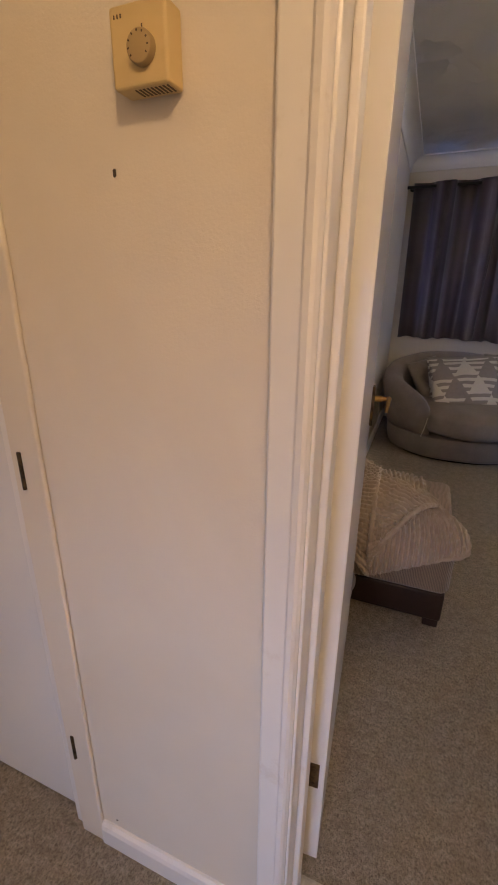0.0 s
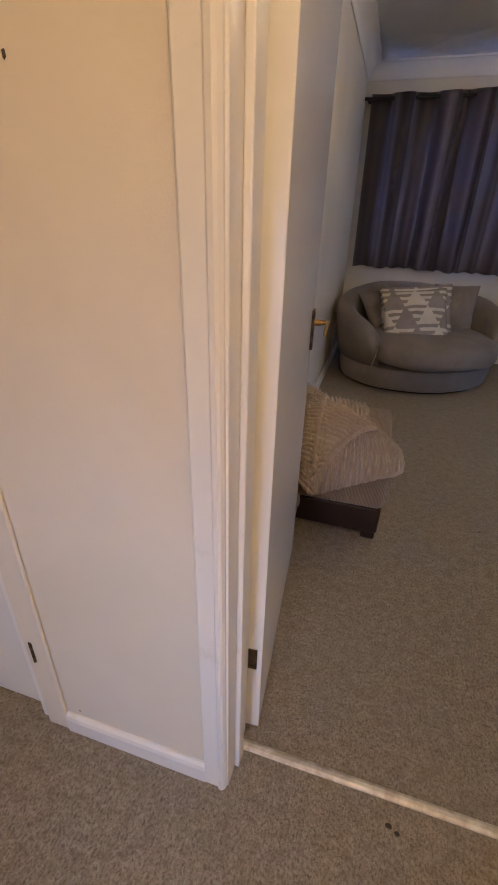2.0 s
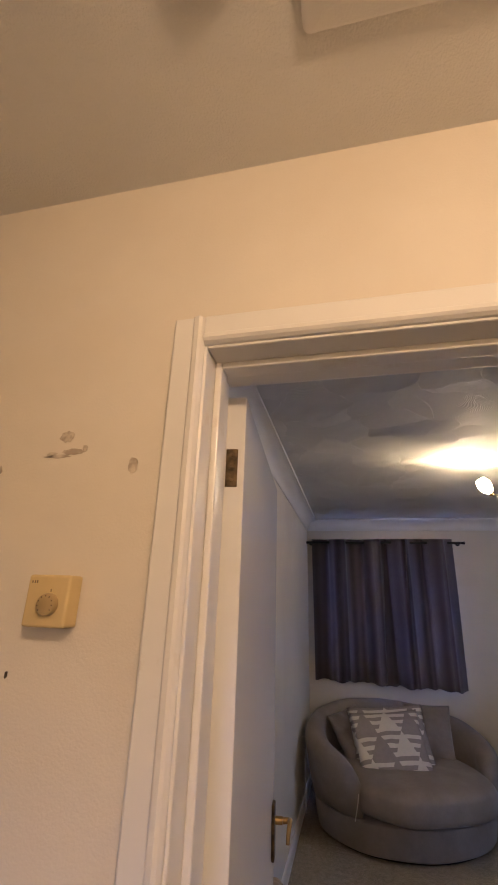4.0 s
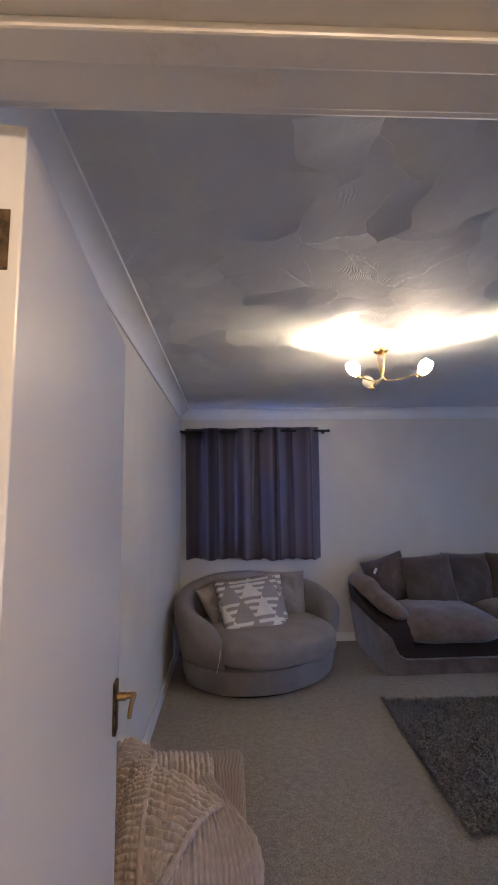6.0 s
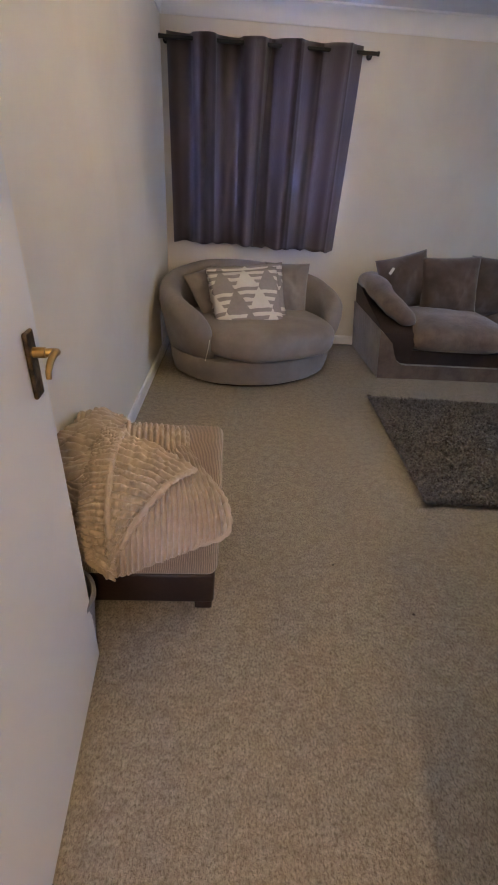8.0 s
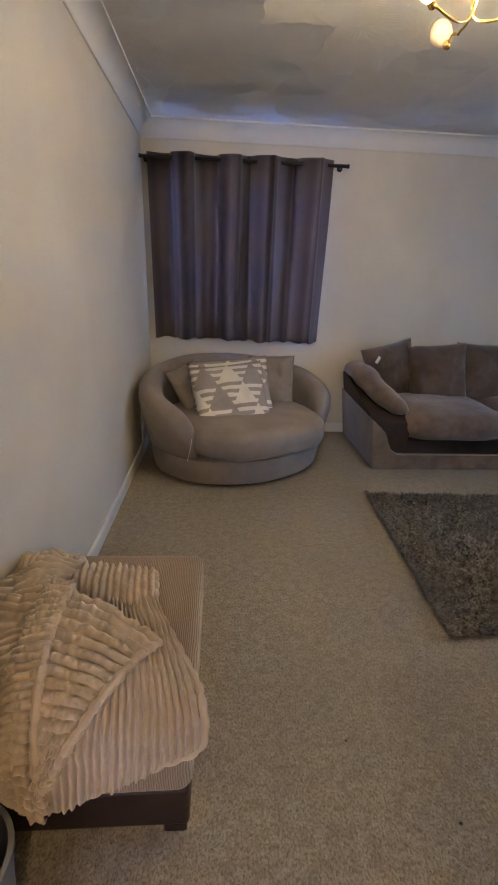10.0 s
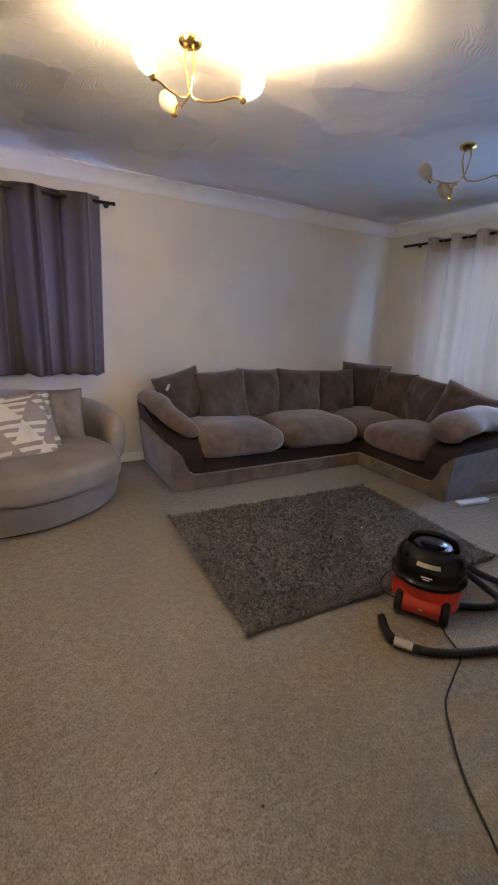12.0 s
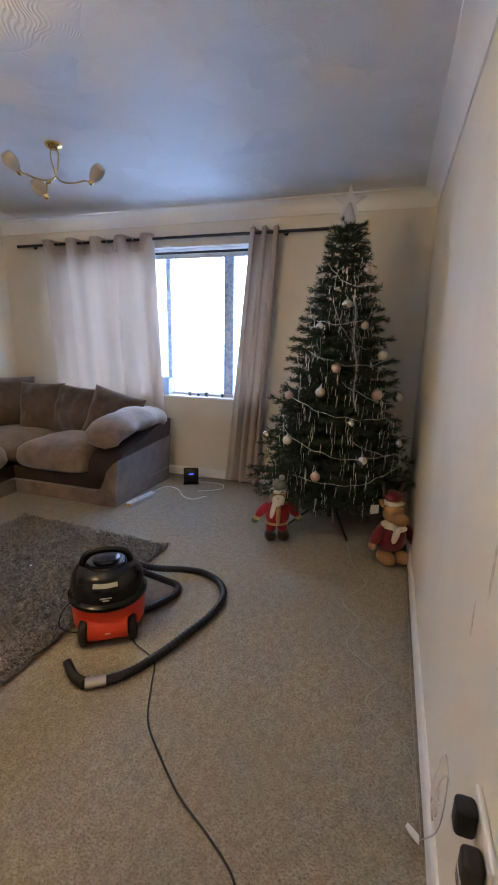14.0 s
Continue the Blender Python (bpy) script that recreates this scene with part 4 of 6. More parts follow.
for t in range(1, 20):
    a = math.pi * (t / 20 - 0.5)
    ring = []
    for k in range(64):
        phi = 2 * math.pi * k / 64
        rr = abs(math.cos(a)) ** 0.28
        sx_, cy_ = math.sin(phi), math.cos(phi)
        x = math.copysign(abs(sx_) ** 0.62, sx_) * 0.565 * rr
        y = -(abs(cy_) ** 0.80 * 0.655 if cy_ > 0 else -abs(cy_) ** 0.8 * 0.42) * rr
        z = 0.315 + 0.108 * math.copysign(abs(math.sin(a)) ** 0.6, math.sin(a)) + (0.02 * (1 - (x / AX) ** 2) if a > 0 else 0)
        z += 0.006 * noise.noise(Vector((x * 5, y * 5, 0)))
        ring.append((x, y, z))
    rings.append(ring)
loft(bm, rings)
part("seat", bm, M_SUEDE, chair, "deep round-fronted seat cushion", smooth=True, angle=0)
bm = bmesh.new()
pts = [Vector((*rim(radians(p), 1.0, -0.035), 0)) for p in (310, 309, 307)]
for p, z in zip(pts, (0.36, 0.29, 0.20)):
    p.z = z
tube(bm, smooth_path(pts, 5), 0.003, 6)
part("piping", bm, Mat("pale_thread", (0.6, 0.56, 0.5), 0.8).m, chair, "frayed pale piping at the arm")


def patterned():
    m = Mat("woven_triangle_pattern", (0.7, 0.66, 0.6), 0.9, spec=0.2)
    uv = m.node("ShaderNodeUVMap")
    sep = m.node("ShaderNodeSeparateXYZ")
    m.link(uv.outputs[0], sep.inputs[0])
    gu = m.math("MULTIPLY", sep.outputs[0], 3.0)
    gv = m.math("MULTIPLY", sep.outputs[1], 3.0)
    row = m.math("FLOOR", gv)
    gu2 = m.math("ADD", gu, m.math("MULTIPLY", row, 0.5))
    fx, fy = m.math("FRACT", gu2), m.math("FRACT", gv)
    half = m.math("ABSOLUTE", m.math("SUBTRACT", fx, 0.5))
    limit = m.math("MULTIPLY", m.math("SUBTRACT", 1.0, fy), 0.5)
    inside = m.math("LESS_THAN", half, limit)
    parity = m.math("GREATER_THAN", m.math("FRACT", m.math("MULTIPLY", m.math("FLOOR", gu2), 0.5)), 0.25)
    stripe = m.math("GREATER_THAN", m.math("FRACT", m.math("MULTIPLY", fy, 3.0)), 0.5)
    pick = m.math("ADD", m.math("MULTIPLY", inside, parity), m.math("MULTIPLY", m.math("SUBTRACT", 1.0, inside), stripe))
    c = m.mix(pick, (0.70, 0.66, 0.58), (0.30, 0.265, 0.245))
    m.color(m.mix(m.ramp(m.noise(40, 4), [(0.3, (0, 0, 0)), (0.8, (0.25, 0.25, 0.25))]), c, (0.5, 0.45, 0.4)))
    m.bump(m.noise(300, 2), 0.001)
    m.bump(m.math("MULTIPLY", pick, -1.0), 0.002, 0.6)
    return m.m


M_TRI = patterned()
cushion("cushion", pose(0.44, 4.33, 0.555, -34, -8, 50), 0.38, 0.40, 0.12, M_SUEDE, 2, "grey-taupe cushion slumped against the chair arm", "chair cushions")
cushion("cushion", pose(1.05, 4.50, 0.585, -18, -2, -10), 0.38, 0.42, 0.13, M_SUEDE, 3, "grey-taupe cushion upright at the chair back", "chair cushions")
cushion("cushion", pose(0.725, 4.25, 0.560, -28, -5, 8), 0.62, 0.50, 0.10, M_TRI, 4, "grey and white patterned cushion behind another", "patterned cushions")
cushion("cushion", pose(0.720, 4.12, 0.545, -34, -5, 11), 0.55, 0.52, 0.15, M_TRI, 5, "grey and white triangle-patterned cushion leaning in the round chair", "patterned cushions")

# ---- corner sofa ----
M_SOFA = cloth("brown_jumbo_cord", (0.235, 0.170, 0.128), (0.115, 0.078, 0.057), 26, 0.9, 0.45, 0.003, 5)
M_SOFAB = cloth("mid_brown_fabric", (0.135, 0.098, 0.078), (0.075, 0.052, 0.040), 26, 0.9, 0.35, 0.003, 4)
M_SKIN = cloth("dark_brown_faux_leather", (0.050, 0.031, 0.024), (0.030, 0.018, 0.014), 30, 0.45, 0.0, 0.001)
sofa = thing("corner_sofa", (0, 0, 0), "large brown L-shaped corner sofa with dark leather trim", "sofa")


def soften(bm, width, seg=3):
    bmesh.ops.bevel(bm, geom=[e for e in bm.edges if e.calc_face_angle(0) > 0.5], offset=width, segments=seg, profile=0.5, affect="EDGES")


bm = bmesh.new()
prism(bm, [(1.84, 4.045), (3.772, 4.045), (3.772, 3.03), (4.60, 2.98), (4.60, 4.93), (1.84, 4.93)], "z", 0.004, 0.120)
soften(bm, 0.012)
part("plinth", bm, M_SOFA, sofa, "light brown fabric plinth", smooth=True)
bm = bmesh.new()
prism(bm, [(1.9, 4.085), (3.81, 4.085), (3.81, 3.10), (4.56, 3.10), (4.56, 4.90), (1.9, 4.90)], "z", 0.10, 0.235)
soften(bm, 0.015)
part("band", bm, M_SKIN, sofa, "dark leather band under the seats", smooth=True)
bm = bmesh.new()
prism(bm, [(1.95, 4.80), (4.48, 4.80), (4.48, 3.20), (4.60, 3.20), (4.60, 4.92), (1.95, 4.92)], "z", 0.2, 0.70)
soften(bm, 0.04)
part("back", bm, M_SOFAB, sofa, "brown sofa back", smooth=True)
for n, (cx, cy, sx, sy, sz, sd) in enumerate(((2.45, 4.40, 0.90, 0.80, 0.27, 1), (3.33, 4.40, 0.90, 0.80, 0.27, 2), (4.14, 4.40, 0.76, 0.80, 0.24, 3), (4.12, 3.66, 0.78, 0.78, 0.27, 4))):
    bm = bmesh.new()
    puff(bm, (sx, sy, sz), pose(cx, cy, 0.335), 5.0, 0.02, sd, 48, 22, crown=0.03)
    part("seat", bm, M_SOFA, sofa, "plump light brown seat cushion", smooth=True, angle=0)


def sofa_arm(m, lean, pad, label):
    """An arm built along y, front at 0, outside towards -x, moved by m."""
    bm = bmesh.new()
    prism(bm, [(0.86, 0.05), (0.86, 0.60), (0.66, 0.58), (0.42, 0.51), (0.22, 0.46), (0.09, 0.43), (0.02, 0.37), (0.0, 0.29), (0.015, 0.19), (0.05, 0.12), (0.05, 0.05)], "x", 0.0, 0.24)
    for v in bm.verts:
        if v.co.x < 0.1:
            v.co.x -= lean * (v.co.z / 0.6) * 1.0
    soften(bm, 0.03, 4)
    bmesh.ops.transform(bm, matrix=m, verts=bm.verts)
    arm = part("arm", bm, M_SKIN, sofa, "dark leather-trimmed arm " + label, smooth=True)
    bm = bmesh.new()
    prism(bm, [(-0.012, 0.004), (-0.012, 0.40), (0.02, 0.375), (0.055, 0.30), (0.085, 0.22), (0.12, 0.155), (0.17, 0.124), (0.236, 0.119), (0.236, 0.004)], "y", -0.012, 0.868)
    for v in bm.verts:
        if v.co.y > 0.5 and v.co.z > 0.3:
            v.co.z += 0.04
    for v in bm.verts:
        if v.co.x < 0.05:
            v.co.x -= lean * (v.co.z / 0.6)
    soften(bm, 0.010, 3)
    bmesh.ops.transform(bm, matrix=m, verts=bm.verts)
    part("side_panel", bm, M_SOFA, arm, "light brown swept side panel", smooth=True)
    bm = bmesh.new()
    pts = smooth_path(pad[0], 7)
    tube(bm, pts, lambda u: pad[1] * (min(1, math.sin(math.pi * min(max(u, 0.002), 0.998)) * 2.6) ** 0.5) * (1 - pad[3] * u) * (1 + 0.05 * math.sin(u * 21)), 22, flat=pad[2])
    for v in bm.verts:
        v.co += Vector((1, 1, 1)) * noise.noise(v.co * 9) * 0.008
    bmesh.ops.transform(bm, matrix=m, verts=bm.verts)
    part("arm_pad", bm, M_SOFA, arm, "padded light brown arm top", smooth=True, angle=0)


sofa_arm(pose(1.843, 4.05, 0), 0.075, ([(0.02, 0.84, 0.64), (0.02, 0.66, 0.645), (0.05, 0.42, 0.585), (0.12, 0.20, 0.51), (0.21, 0.04, 0.445)], 0.125, 0.62, 0.25), "at the end by the round chair")
sofa_arm(Matrix(((0, 1, 0, 3.775), (1, 0, 0, 3.03), (0, 0, 1, 0), (0, 0, 0, 1))), 0.06,
         ([(0.10, 0.86, 0.60), (0.10, 0.62, 0.635), (0.11, 0.36, 0.64), (0.12, 0.13, 0.60), (0.15, 0.00, 0.50)], 0.185, 0.56, 0.05), "at the window end")

for x, y, z, w, h, tilt, roll, turn, sd in (
        (2.13, 4.70, 0.655, 0.46, 0.47, -12, -15, 4, 1), (2.50, 4.60, 0.655, 0.50, 0.50, -14, -5, -4, 2), (2.93, 4.66, 0.66, 0.52, 0.50, -12, 2, 3, 3),
        (3.40, 4.64, 0.65, 0.56, 0.50, -12, 3, 0, 4), (3.88, 4.63, 0.64, 0.50, 0.50, -12, -2, -6, 5), (4.33, 4.66, 0.70, 0.56, 0.50, -10, 2, -38, 6),
        (4.38, 4.26, 0.655, 0.48, 0.50, -12, 0, -80, 7), (4.40, 3.86, 0.645, 0.54, 0.48, -14, 4, -92, 8), (4.34, 3.40, 0.64, 0.52, 0.46, -16, 14, -84, 9)):
    cushion("back_cushion", pose(x, y, z, tilt, roll, turn), w, h, 0.19, M_SOFAB, sd, "loose brown scatter back cushion on the corner sofa", "sofa back cushions")
bm = bmesh.new()
box(bm, (-0.012, 0, -0.03), (0.012, 0.002, 0.03), 0.0005, 1, m=pose(1.965, 4.60, 0.76, 0, 24, -20))
tagged(part("care_label", bm, Mat("white_label", (0.75, 0.73, 0.7), 0.7).m), "small white care label poking out of a sofa cushion", "label")

# ---- shaggy rug ----
M_PILE = Mat("grey_shag_pile", (0.12, 0.105, 0.09), 0.95, spec=0.1)
gi = M_PILE.node("ShaderNodeNewGeometry")
M_PILE.color(M_PILE.mix(M_PILE.ramp(M_PILE.noise(3.2, 5, 0.7), [(0.30, (0, 0, 0)), (0.9, (1, 1, 1))]),
                        M_PILE.ramp(gi.outputs["Random Per Island"], [(0.0, (0.082, 0.067, 0.053)), (0.6, (0.125, 0.104, 0.084)), (1.0, (0.185, 0.156, 0.126))]),
                        M_PILE.ramp(gi.outputs["Random Per Island"], [(0.0, (0.112, 0.093, 0.075)), (0.6, (0.170, 0.144, 0.118)), (1.0, (0.245, 0.21, 0.172))])))
M_PILE.b.inputs["Sheen Weight"].default_value = 0.3
M_PILE = M_PILE.m
rug = thing("rug", (0, 0, 0), "dark grey shaggy pile rug on the beige carpet", "rug")
RC = [Vector((1.595, 2.357, 0)), Vector((3.298, 2.293, 0)), Vector((3.36, 3.53, 0)), Vector((1.642, 3.596, 0))]


def on_rug(u, v):
    return (RC[0] * (1 - u) + RC[1] * u) * (1 - v) + (RC[3] * (1 - u) + RC[2] * u) * v


bm = bmesh.new()
nu, nv = 90, 64
grid = [[bm.verts.new(on_rug(i / nu, j / nv) + Vector((0, 0, 0.010 + 0.006 * noise.noise(Vector((i * 0.4, j * 0.4, 0)))))) for i in range(nu + 1)] for j in range(nv + 1)]
for j in range(nv):
    for i in range(nu):
        bm.faces.new((grid[j][i], grid[j][i + 1], grid[j + 1][i + 1], grid[j + 1][i]))
part("backing", bm, Mat("rug_backing", (0.07, 0.06, 0.05), 0.95).m, rug, "dark woven backing", smooth=True)
rg = np.random.default_rng(4)
NT = 42000
uu, vv = rg.random(NT), rg.random(NT)
edge = rg.random(NT) < 0.06
uu = np.where(edge & (rg.random(NT) < 0.5), np.round(uu), uu)
vv = np.where(edge & (rg.random(NT) < 0.5), np.round(vv), vv)
C = [np.array(c) for c in RC]
P = ((C[0] * (1 - uu)[:, None] + C[1] * uu[:, None]) * (1 - vv)[:, None] + (C[3] * (1 - uu)[:, None] + C[2] * uu[:, None]) * vv[:, None])
P[:, 2] = 0.008
flow = 2.2 * np.sin(P[:, 0] * 9.1 + 3 * np.sin(P[:, 1] * 5)) + 2.2 * np.cos(P[:, 1] * 11.3 + 2 * np.sin(P[:, 0] * 6)) + rg.normal(0, 1.7, NT)
ln, wd, ht = rg.uniform(0.012, 0.030, NT), rg.uniform(0.003, 0.0065, NT), rg.uniform(0.012, 0.028, NT)
d = np.stack([np.cos(flow), np.sin(flow), np.zeros(NT)], 1)
s_ = np.stack([-np.sin(flow), np.cos(flow), np.zeros(NT)], 1)
tip = P + d * ln[:, None] + np.array([0, 0, 1.0]) * ht[:, None]
mid = P + d * (ln * 0.35)[:, None] + np.array([0, 0, 1.0]) * (ht * 0.75)[:, None]
V = np.stack([P - s_ * wd[:, None] * 0.6, P + s_ * wd[:, None] * 0.6, mid + s_ * wd[:, None], mid - s_ * wd[:, None], tip], 1).reshape(-1, 3)
F = []
for k in range(NT):
    b = 5 * k
    F += [(b, b + 1, b + 2, b + 3), (b + 3, b + 2, b + 4)]
me = bpy.data.meshes.new("shag")
me.from_pydata(V.tolist(), [], F)
me.materials.append(M_PILE)
pl = new("shag", me)
pl.parent = rug
tagged(pl, "long shaggy grey pile", kind="stuff")


# ---- ceiling lights ----
M_LAMPBRASS = Mat("polished_lamp_brass", (0.72, 0.52, 0.22), 0.18, 1.0).m


def shade_mat(name, color, glow, clear):
    m = Mat(name, color, 0.45)
    m.b.inputs["Emission Color"].default_value = (1.0, 0.80, 0.52, 1)
    m.b.inputs["Emission Strength"].default_value = glow
    out = m.nt.nodes["Material Output"]
    tr = m.node("ShaderNodeBsdfTranslucent")
    tr.inputs["Color"].default_value = rgb(color)
    tp = m.node("ShaderNodeBsdfTransparent")
    a, b = m.node("ShaderNodeMixShader"), m.node("ShaderNodeMixShader")
    a.inputs[0].default_value, b.inputs[0].default_value = 0.45, clear
    m.link(m.b.outputs[0], a.inputs[1])
    m.link(tr.outputs[0], a.inputs[2])
    m.link(a.outputs[0], b.inputs[1])
    m.link(tp.outputs[0], b.inputs[2])
    m.link(b.outputs[0], out.inputs["Surface"])
    return m.m


M_LIT = shade_mat("lit_opal_glass", (0.9, 0.85, 0.75), 240.0, 0.16)
M_UNLIT = shade_mat("unlit_opal_glass", (0.55, 0.50, 0.43), 0.0, 0.10)


def ceiling_light(place, ends, drop, label):
    """Brass spider lamp: a ceiling rose, a short stem and arms, each with a tulip shade."""
    lamp = thing("ceiling_light", place, label, "ceiling light", "ceiling lights")
    bm = bmesh.new()
    lathe(bm, [(0.048, -0.001), (0.050, -0.010), (0.044, -0.020), (0.030, -0.028), (0.012, -0.032), (0.001, -0.033)], 32)
    part("rose", bm, M_LAMPBRASS, lamp, "polished brass ceiling rose", smooth=True)
    for k, (ex, ey, ez, lit) in enumerate(ends):
        a = math.atan2(ey, ex)
        c, s = math.cos(a), math.sin(a)
        far = math.hypot(ex, ey) - 0.045
        sx, sy = -0.018 * c, -0.018 * s
        bm = bmesh.new()
        pts = smooth_path([(sx, sy, -0.025), (sx * 1.3, sy * 1.3, -0.075), (0.004 * c, 0.004 * s, drop + 0.03), (0.05 * c, 0.05 * s, drop - 0.002),
                           (far * 0.55 * c, far * 0.55 * s, drop - 0.006), (far * 0.85 * c, far * 0.85 * s, ez - 0.075 if ez - 0.075 > drop else drop + 0.004), (far * c, far * s, ez - 0.055)], 7)
        tube(bm, pts, 0.0048, 10)
        arm = part("arm", bm, M_LAMPBRASS, lamp, "curved brass arm", smooth=True)
        out = Vector((c * 0.62, s * 0.62, 0.78)).normalized()
        m = Matrix.Translation((far * c, far * s, ez - 0.055)) @ out.to_track_quat("Z", "Y").to_matrix().to_4x4()
        bm = bmesh.new()
        lathe(bm, [(0.006, -0.012), (0.013, -0.006), (0.016, 0.006), (0.015, 0.016), (0.001, 0.017)], 20, m)
        part("cup", bm, M_LAMPBRASS, lamp, "brass lamp cup", smooth=True)
        bm = bmesh.new()
        prof = [(0.014, 0.012), (0.024, 0.024), (0.036, 0.048), (0.040, 0.070), (0.036, 0.092), (0.026, 0.112), (0.024, 0.1105), (0.034, 0.090), (0.0375, 0.070), (0.034, 0.049), (0.022, 0.026), (0.012, 0.014)]
        lathe(bm, prof, 28, m, caps=False)
        part("shade", bm, M_LIT if lit else M_UNLIT, lamp, "glowing opal tulip shade" if lit else "unlit opal tulip shade", smooth=True, angle=0)
    return lamp


ceiling_light((1.545, 2.995, RZ), [(-0.225, -0.105, -0.155, True), (0.205, -0.185, -0.170, True), (-0.052, 0.135, -0.185, False)], -0.215,
              "brass three-arm ceiling light with two lit opal shades")
ceiling_light((3.375, 3.02, RZ), [(-0.215, 0.12, -0.150, False), (0.05, -0.26, -0.160, False), (-0.04, 0.10, -0.235, False)], -0.205,
              "brass three-arm ceiling light, switched off")

# ---- vacuum cleaner ----
M_RED = Mat("red_plastic", (0.62, 0.045, 0.018), 0.32)
M_RED.rough(M_RED.noise(12, 4), 0.26, 0.48)
M_RED = M_RED.m
M_BLK = Mat("glossy_black_plastic", (0.008, 0.008, 0.009), 0.16, spec=0.35)
M_BLK.rough(M_BLK.noise(10, 4), 0.12, 0.3)
M_BLK = M_BLK.m
M_RUB = Mat("black_ribbed_rubber", (0.011, 0.011, 0.012), 0.5, spec=0.35).m
M_STEEL = Mat("scuffed_steel", (0.6, 0.58, 0.55), 0.3, 1.0).m
VC, VT = Vector((2.535, 2.185, 0)), -57.0
vac = thing("vacuum_cleaner", tuple(VC), "red and black tub vacuum cleaner standing at the rug's edge", "vacuum cleaner", turn=VT)
# local frame: the wheels towards -y
bm = bmesh.new()
lathe(bm, [(0.150, 0.035), (0.163, 0.045), (0.166, 0.10), (0.168, 0.175), (0.150, 0.18)], 48)
part("tub", bm, M_RED, vac, "round red plastic tub", smooth=True)
bm = bmesh.new()
prof = [(-0.135, 0.03), (-0.175, 0.035), (-0.185, 0.05), (-0.185, 0.085), (-0.17, 0.112), (-0.145, 0.120), (-0.10, 0.122), (-0.05, 0.122), (-0.05, 0.03)]
prism(bm, prof, "x", -0.085, 0.085)
soften(bm, 0.006, 3)
part("axle_housing", bm, M_RED, vac, "red plastic axle housing", smooth=True)
bm = bmesh.new()
box(bm, (-0.012, -0.1868, 0.068), (0.012, -0.1848, 0.074), 0.001)
part("badge", bm, Mat("pale_badge", (0.8, 0.7, 0.65), 0.5).m, vac, "small pale moulded badge")
for s in (-1, 1):
    bm = bmesh.new()
    lathe(bm, [(0.001, -0.018), (0.045, -0.018), (0.056, -0.012), (0.058, 0.0), (0.056, 0.012), (0.045, 0.018), (0.036, 0.014), (0.012, 0.016), (0.001, 0.017)], 32, pose(s * 0.107, -0.135, 0.058, 0, 90 * s, 0))
    part("wheel", bm, M_RUB, vac, "black plastic wheel", smooth=True)
for x in (-0.07, 0.07):
    bm = bmesh.new()
    lathe(bm, [(0.001, -0.010), (0.018, -0.010), (0.0195, 0), (0.018, 0.010), (0.001, 0.010)], 20, pose(x, 0.10, 0.0195, 0, 90, 0))
    box(bm, (x - 0.008, 0.09, 0.02), (x + 0.008, 0.11, 0.045), 0.002)
    part("castor", bm, M_RUB, vac, "small black castor")
bm = bmesh.new()
lathe(bm, [(0.150, 0.165), (0.174, 0.170), (0.180, 0.178), (0.180, 0.192), (0.172, 0.198), (0.166, 0.205), (0.166, 0.240), (0.161, 0.274), (0.146, 0.303), (0.122, 0.322), (0.100, 0.330), (0.096, 0.324), (0.090, 0.324), (0.086, 0.332), (0.060, 0.337), (0.001, 0.339)], 56)
lid = part("lid", bm, M_BLK, vac, "glossy black domed lid", smooth=True)
bm = bmesh.new()
pts = smooth_path([(-0.108, 0.0, 0.305), (-0.104, -0.005, 0.342), (-0.074, -0.012, 0.382), (0.0, -0.016, 0.396), (0.074, -0.012, 0.382), (0.104, -0.005, 0.342), (0.108, 0.0, 0.305)], 8)
tube(bm, pts, 0.0125, 14, flat=1.25)
part("handle", bm, M_BLK, vac, "black arched carry handle", smooth=True)
bm = bmesh.new()
lathe(bm, [(0.060, 0.335), (0.060, 0.345), (0.050, 0.349), (0.001, 0.350)], 36)
part("cord_winder", bm, M_BLK, vac, "round winder knob on the lid", smooth=True)
# pale band on the lid: its cream colour paints the bright reflection there
bm = bmesh.new()
rings = []
for a in range(-20, 21, 4):
    t = radians(a - 90)
    rings.append([(r * math.cos(t), r * math.sin(t), z) for r, z in ((0.1590, 0.2800), (0.1500, 0.2980), (0.1490, 0.2970), (0.1580, 0.2790))])
loft(bm, rings)
part("label", bm, Mat("cream_lid_glare", (0.45, 0.44, 0.36), 0.5).m, vac, "curved cream label band on the lid, painted pale for the glare there", smooth=True)
bm = bmesh.new()
for k, w in enumerate((0.05, 0.03)):
    box(bm, (-w / 2, -0.1675, 0.232 - 0.011 * k), (w / 2, -0.1655, 0.238 - 0.011 * k), 0.0005)
part("small_print", bm, Mat("pale_print", (0.6, 0.6, 0.58), 0.5).m, vac, "small pale print that cannot be read")
# hose
hose = [(2.655, 2.225, 0.225), (2.74, 2.265, 0.215), (2.86, 2.27, 0.13), (2.98, 2.19, 0.05), (3.06, 2.05, 0.024), (3.07, 1.93, 0.022), (3.01, 1.81, 0.022), (2.89, 1.735, 0.022), (2.72, 1.735, 0.022), (2.55, 1.785, 0.022), (2.40, 1.835, 0.022), (2.27, 1.895, 0.022), (2.19, 1.965, 0.024)]
loop = [(2.655, 2.215, 0.225), (2.74, 2.22, 0.20), (2.84, 2.175, 0.10), (2.905, 2.09, 0.035), (2.895, 2.01, 0.024), (2.82, 1.985, 0.022), (2.72, 2.02, 0.022), (2.64, 2.07, 0.022), (2.57, 2.10, 0.022)]
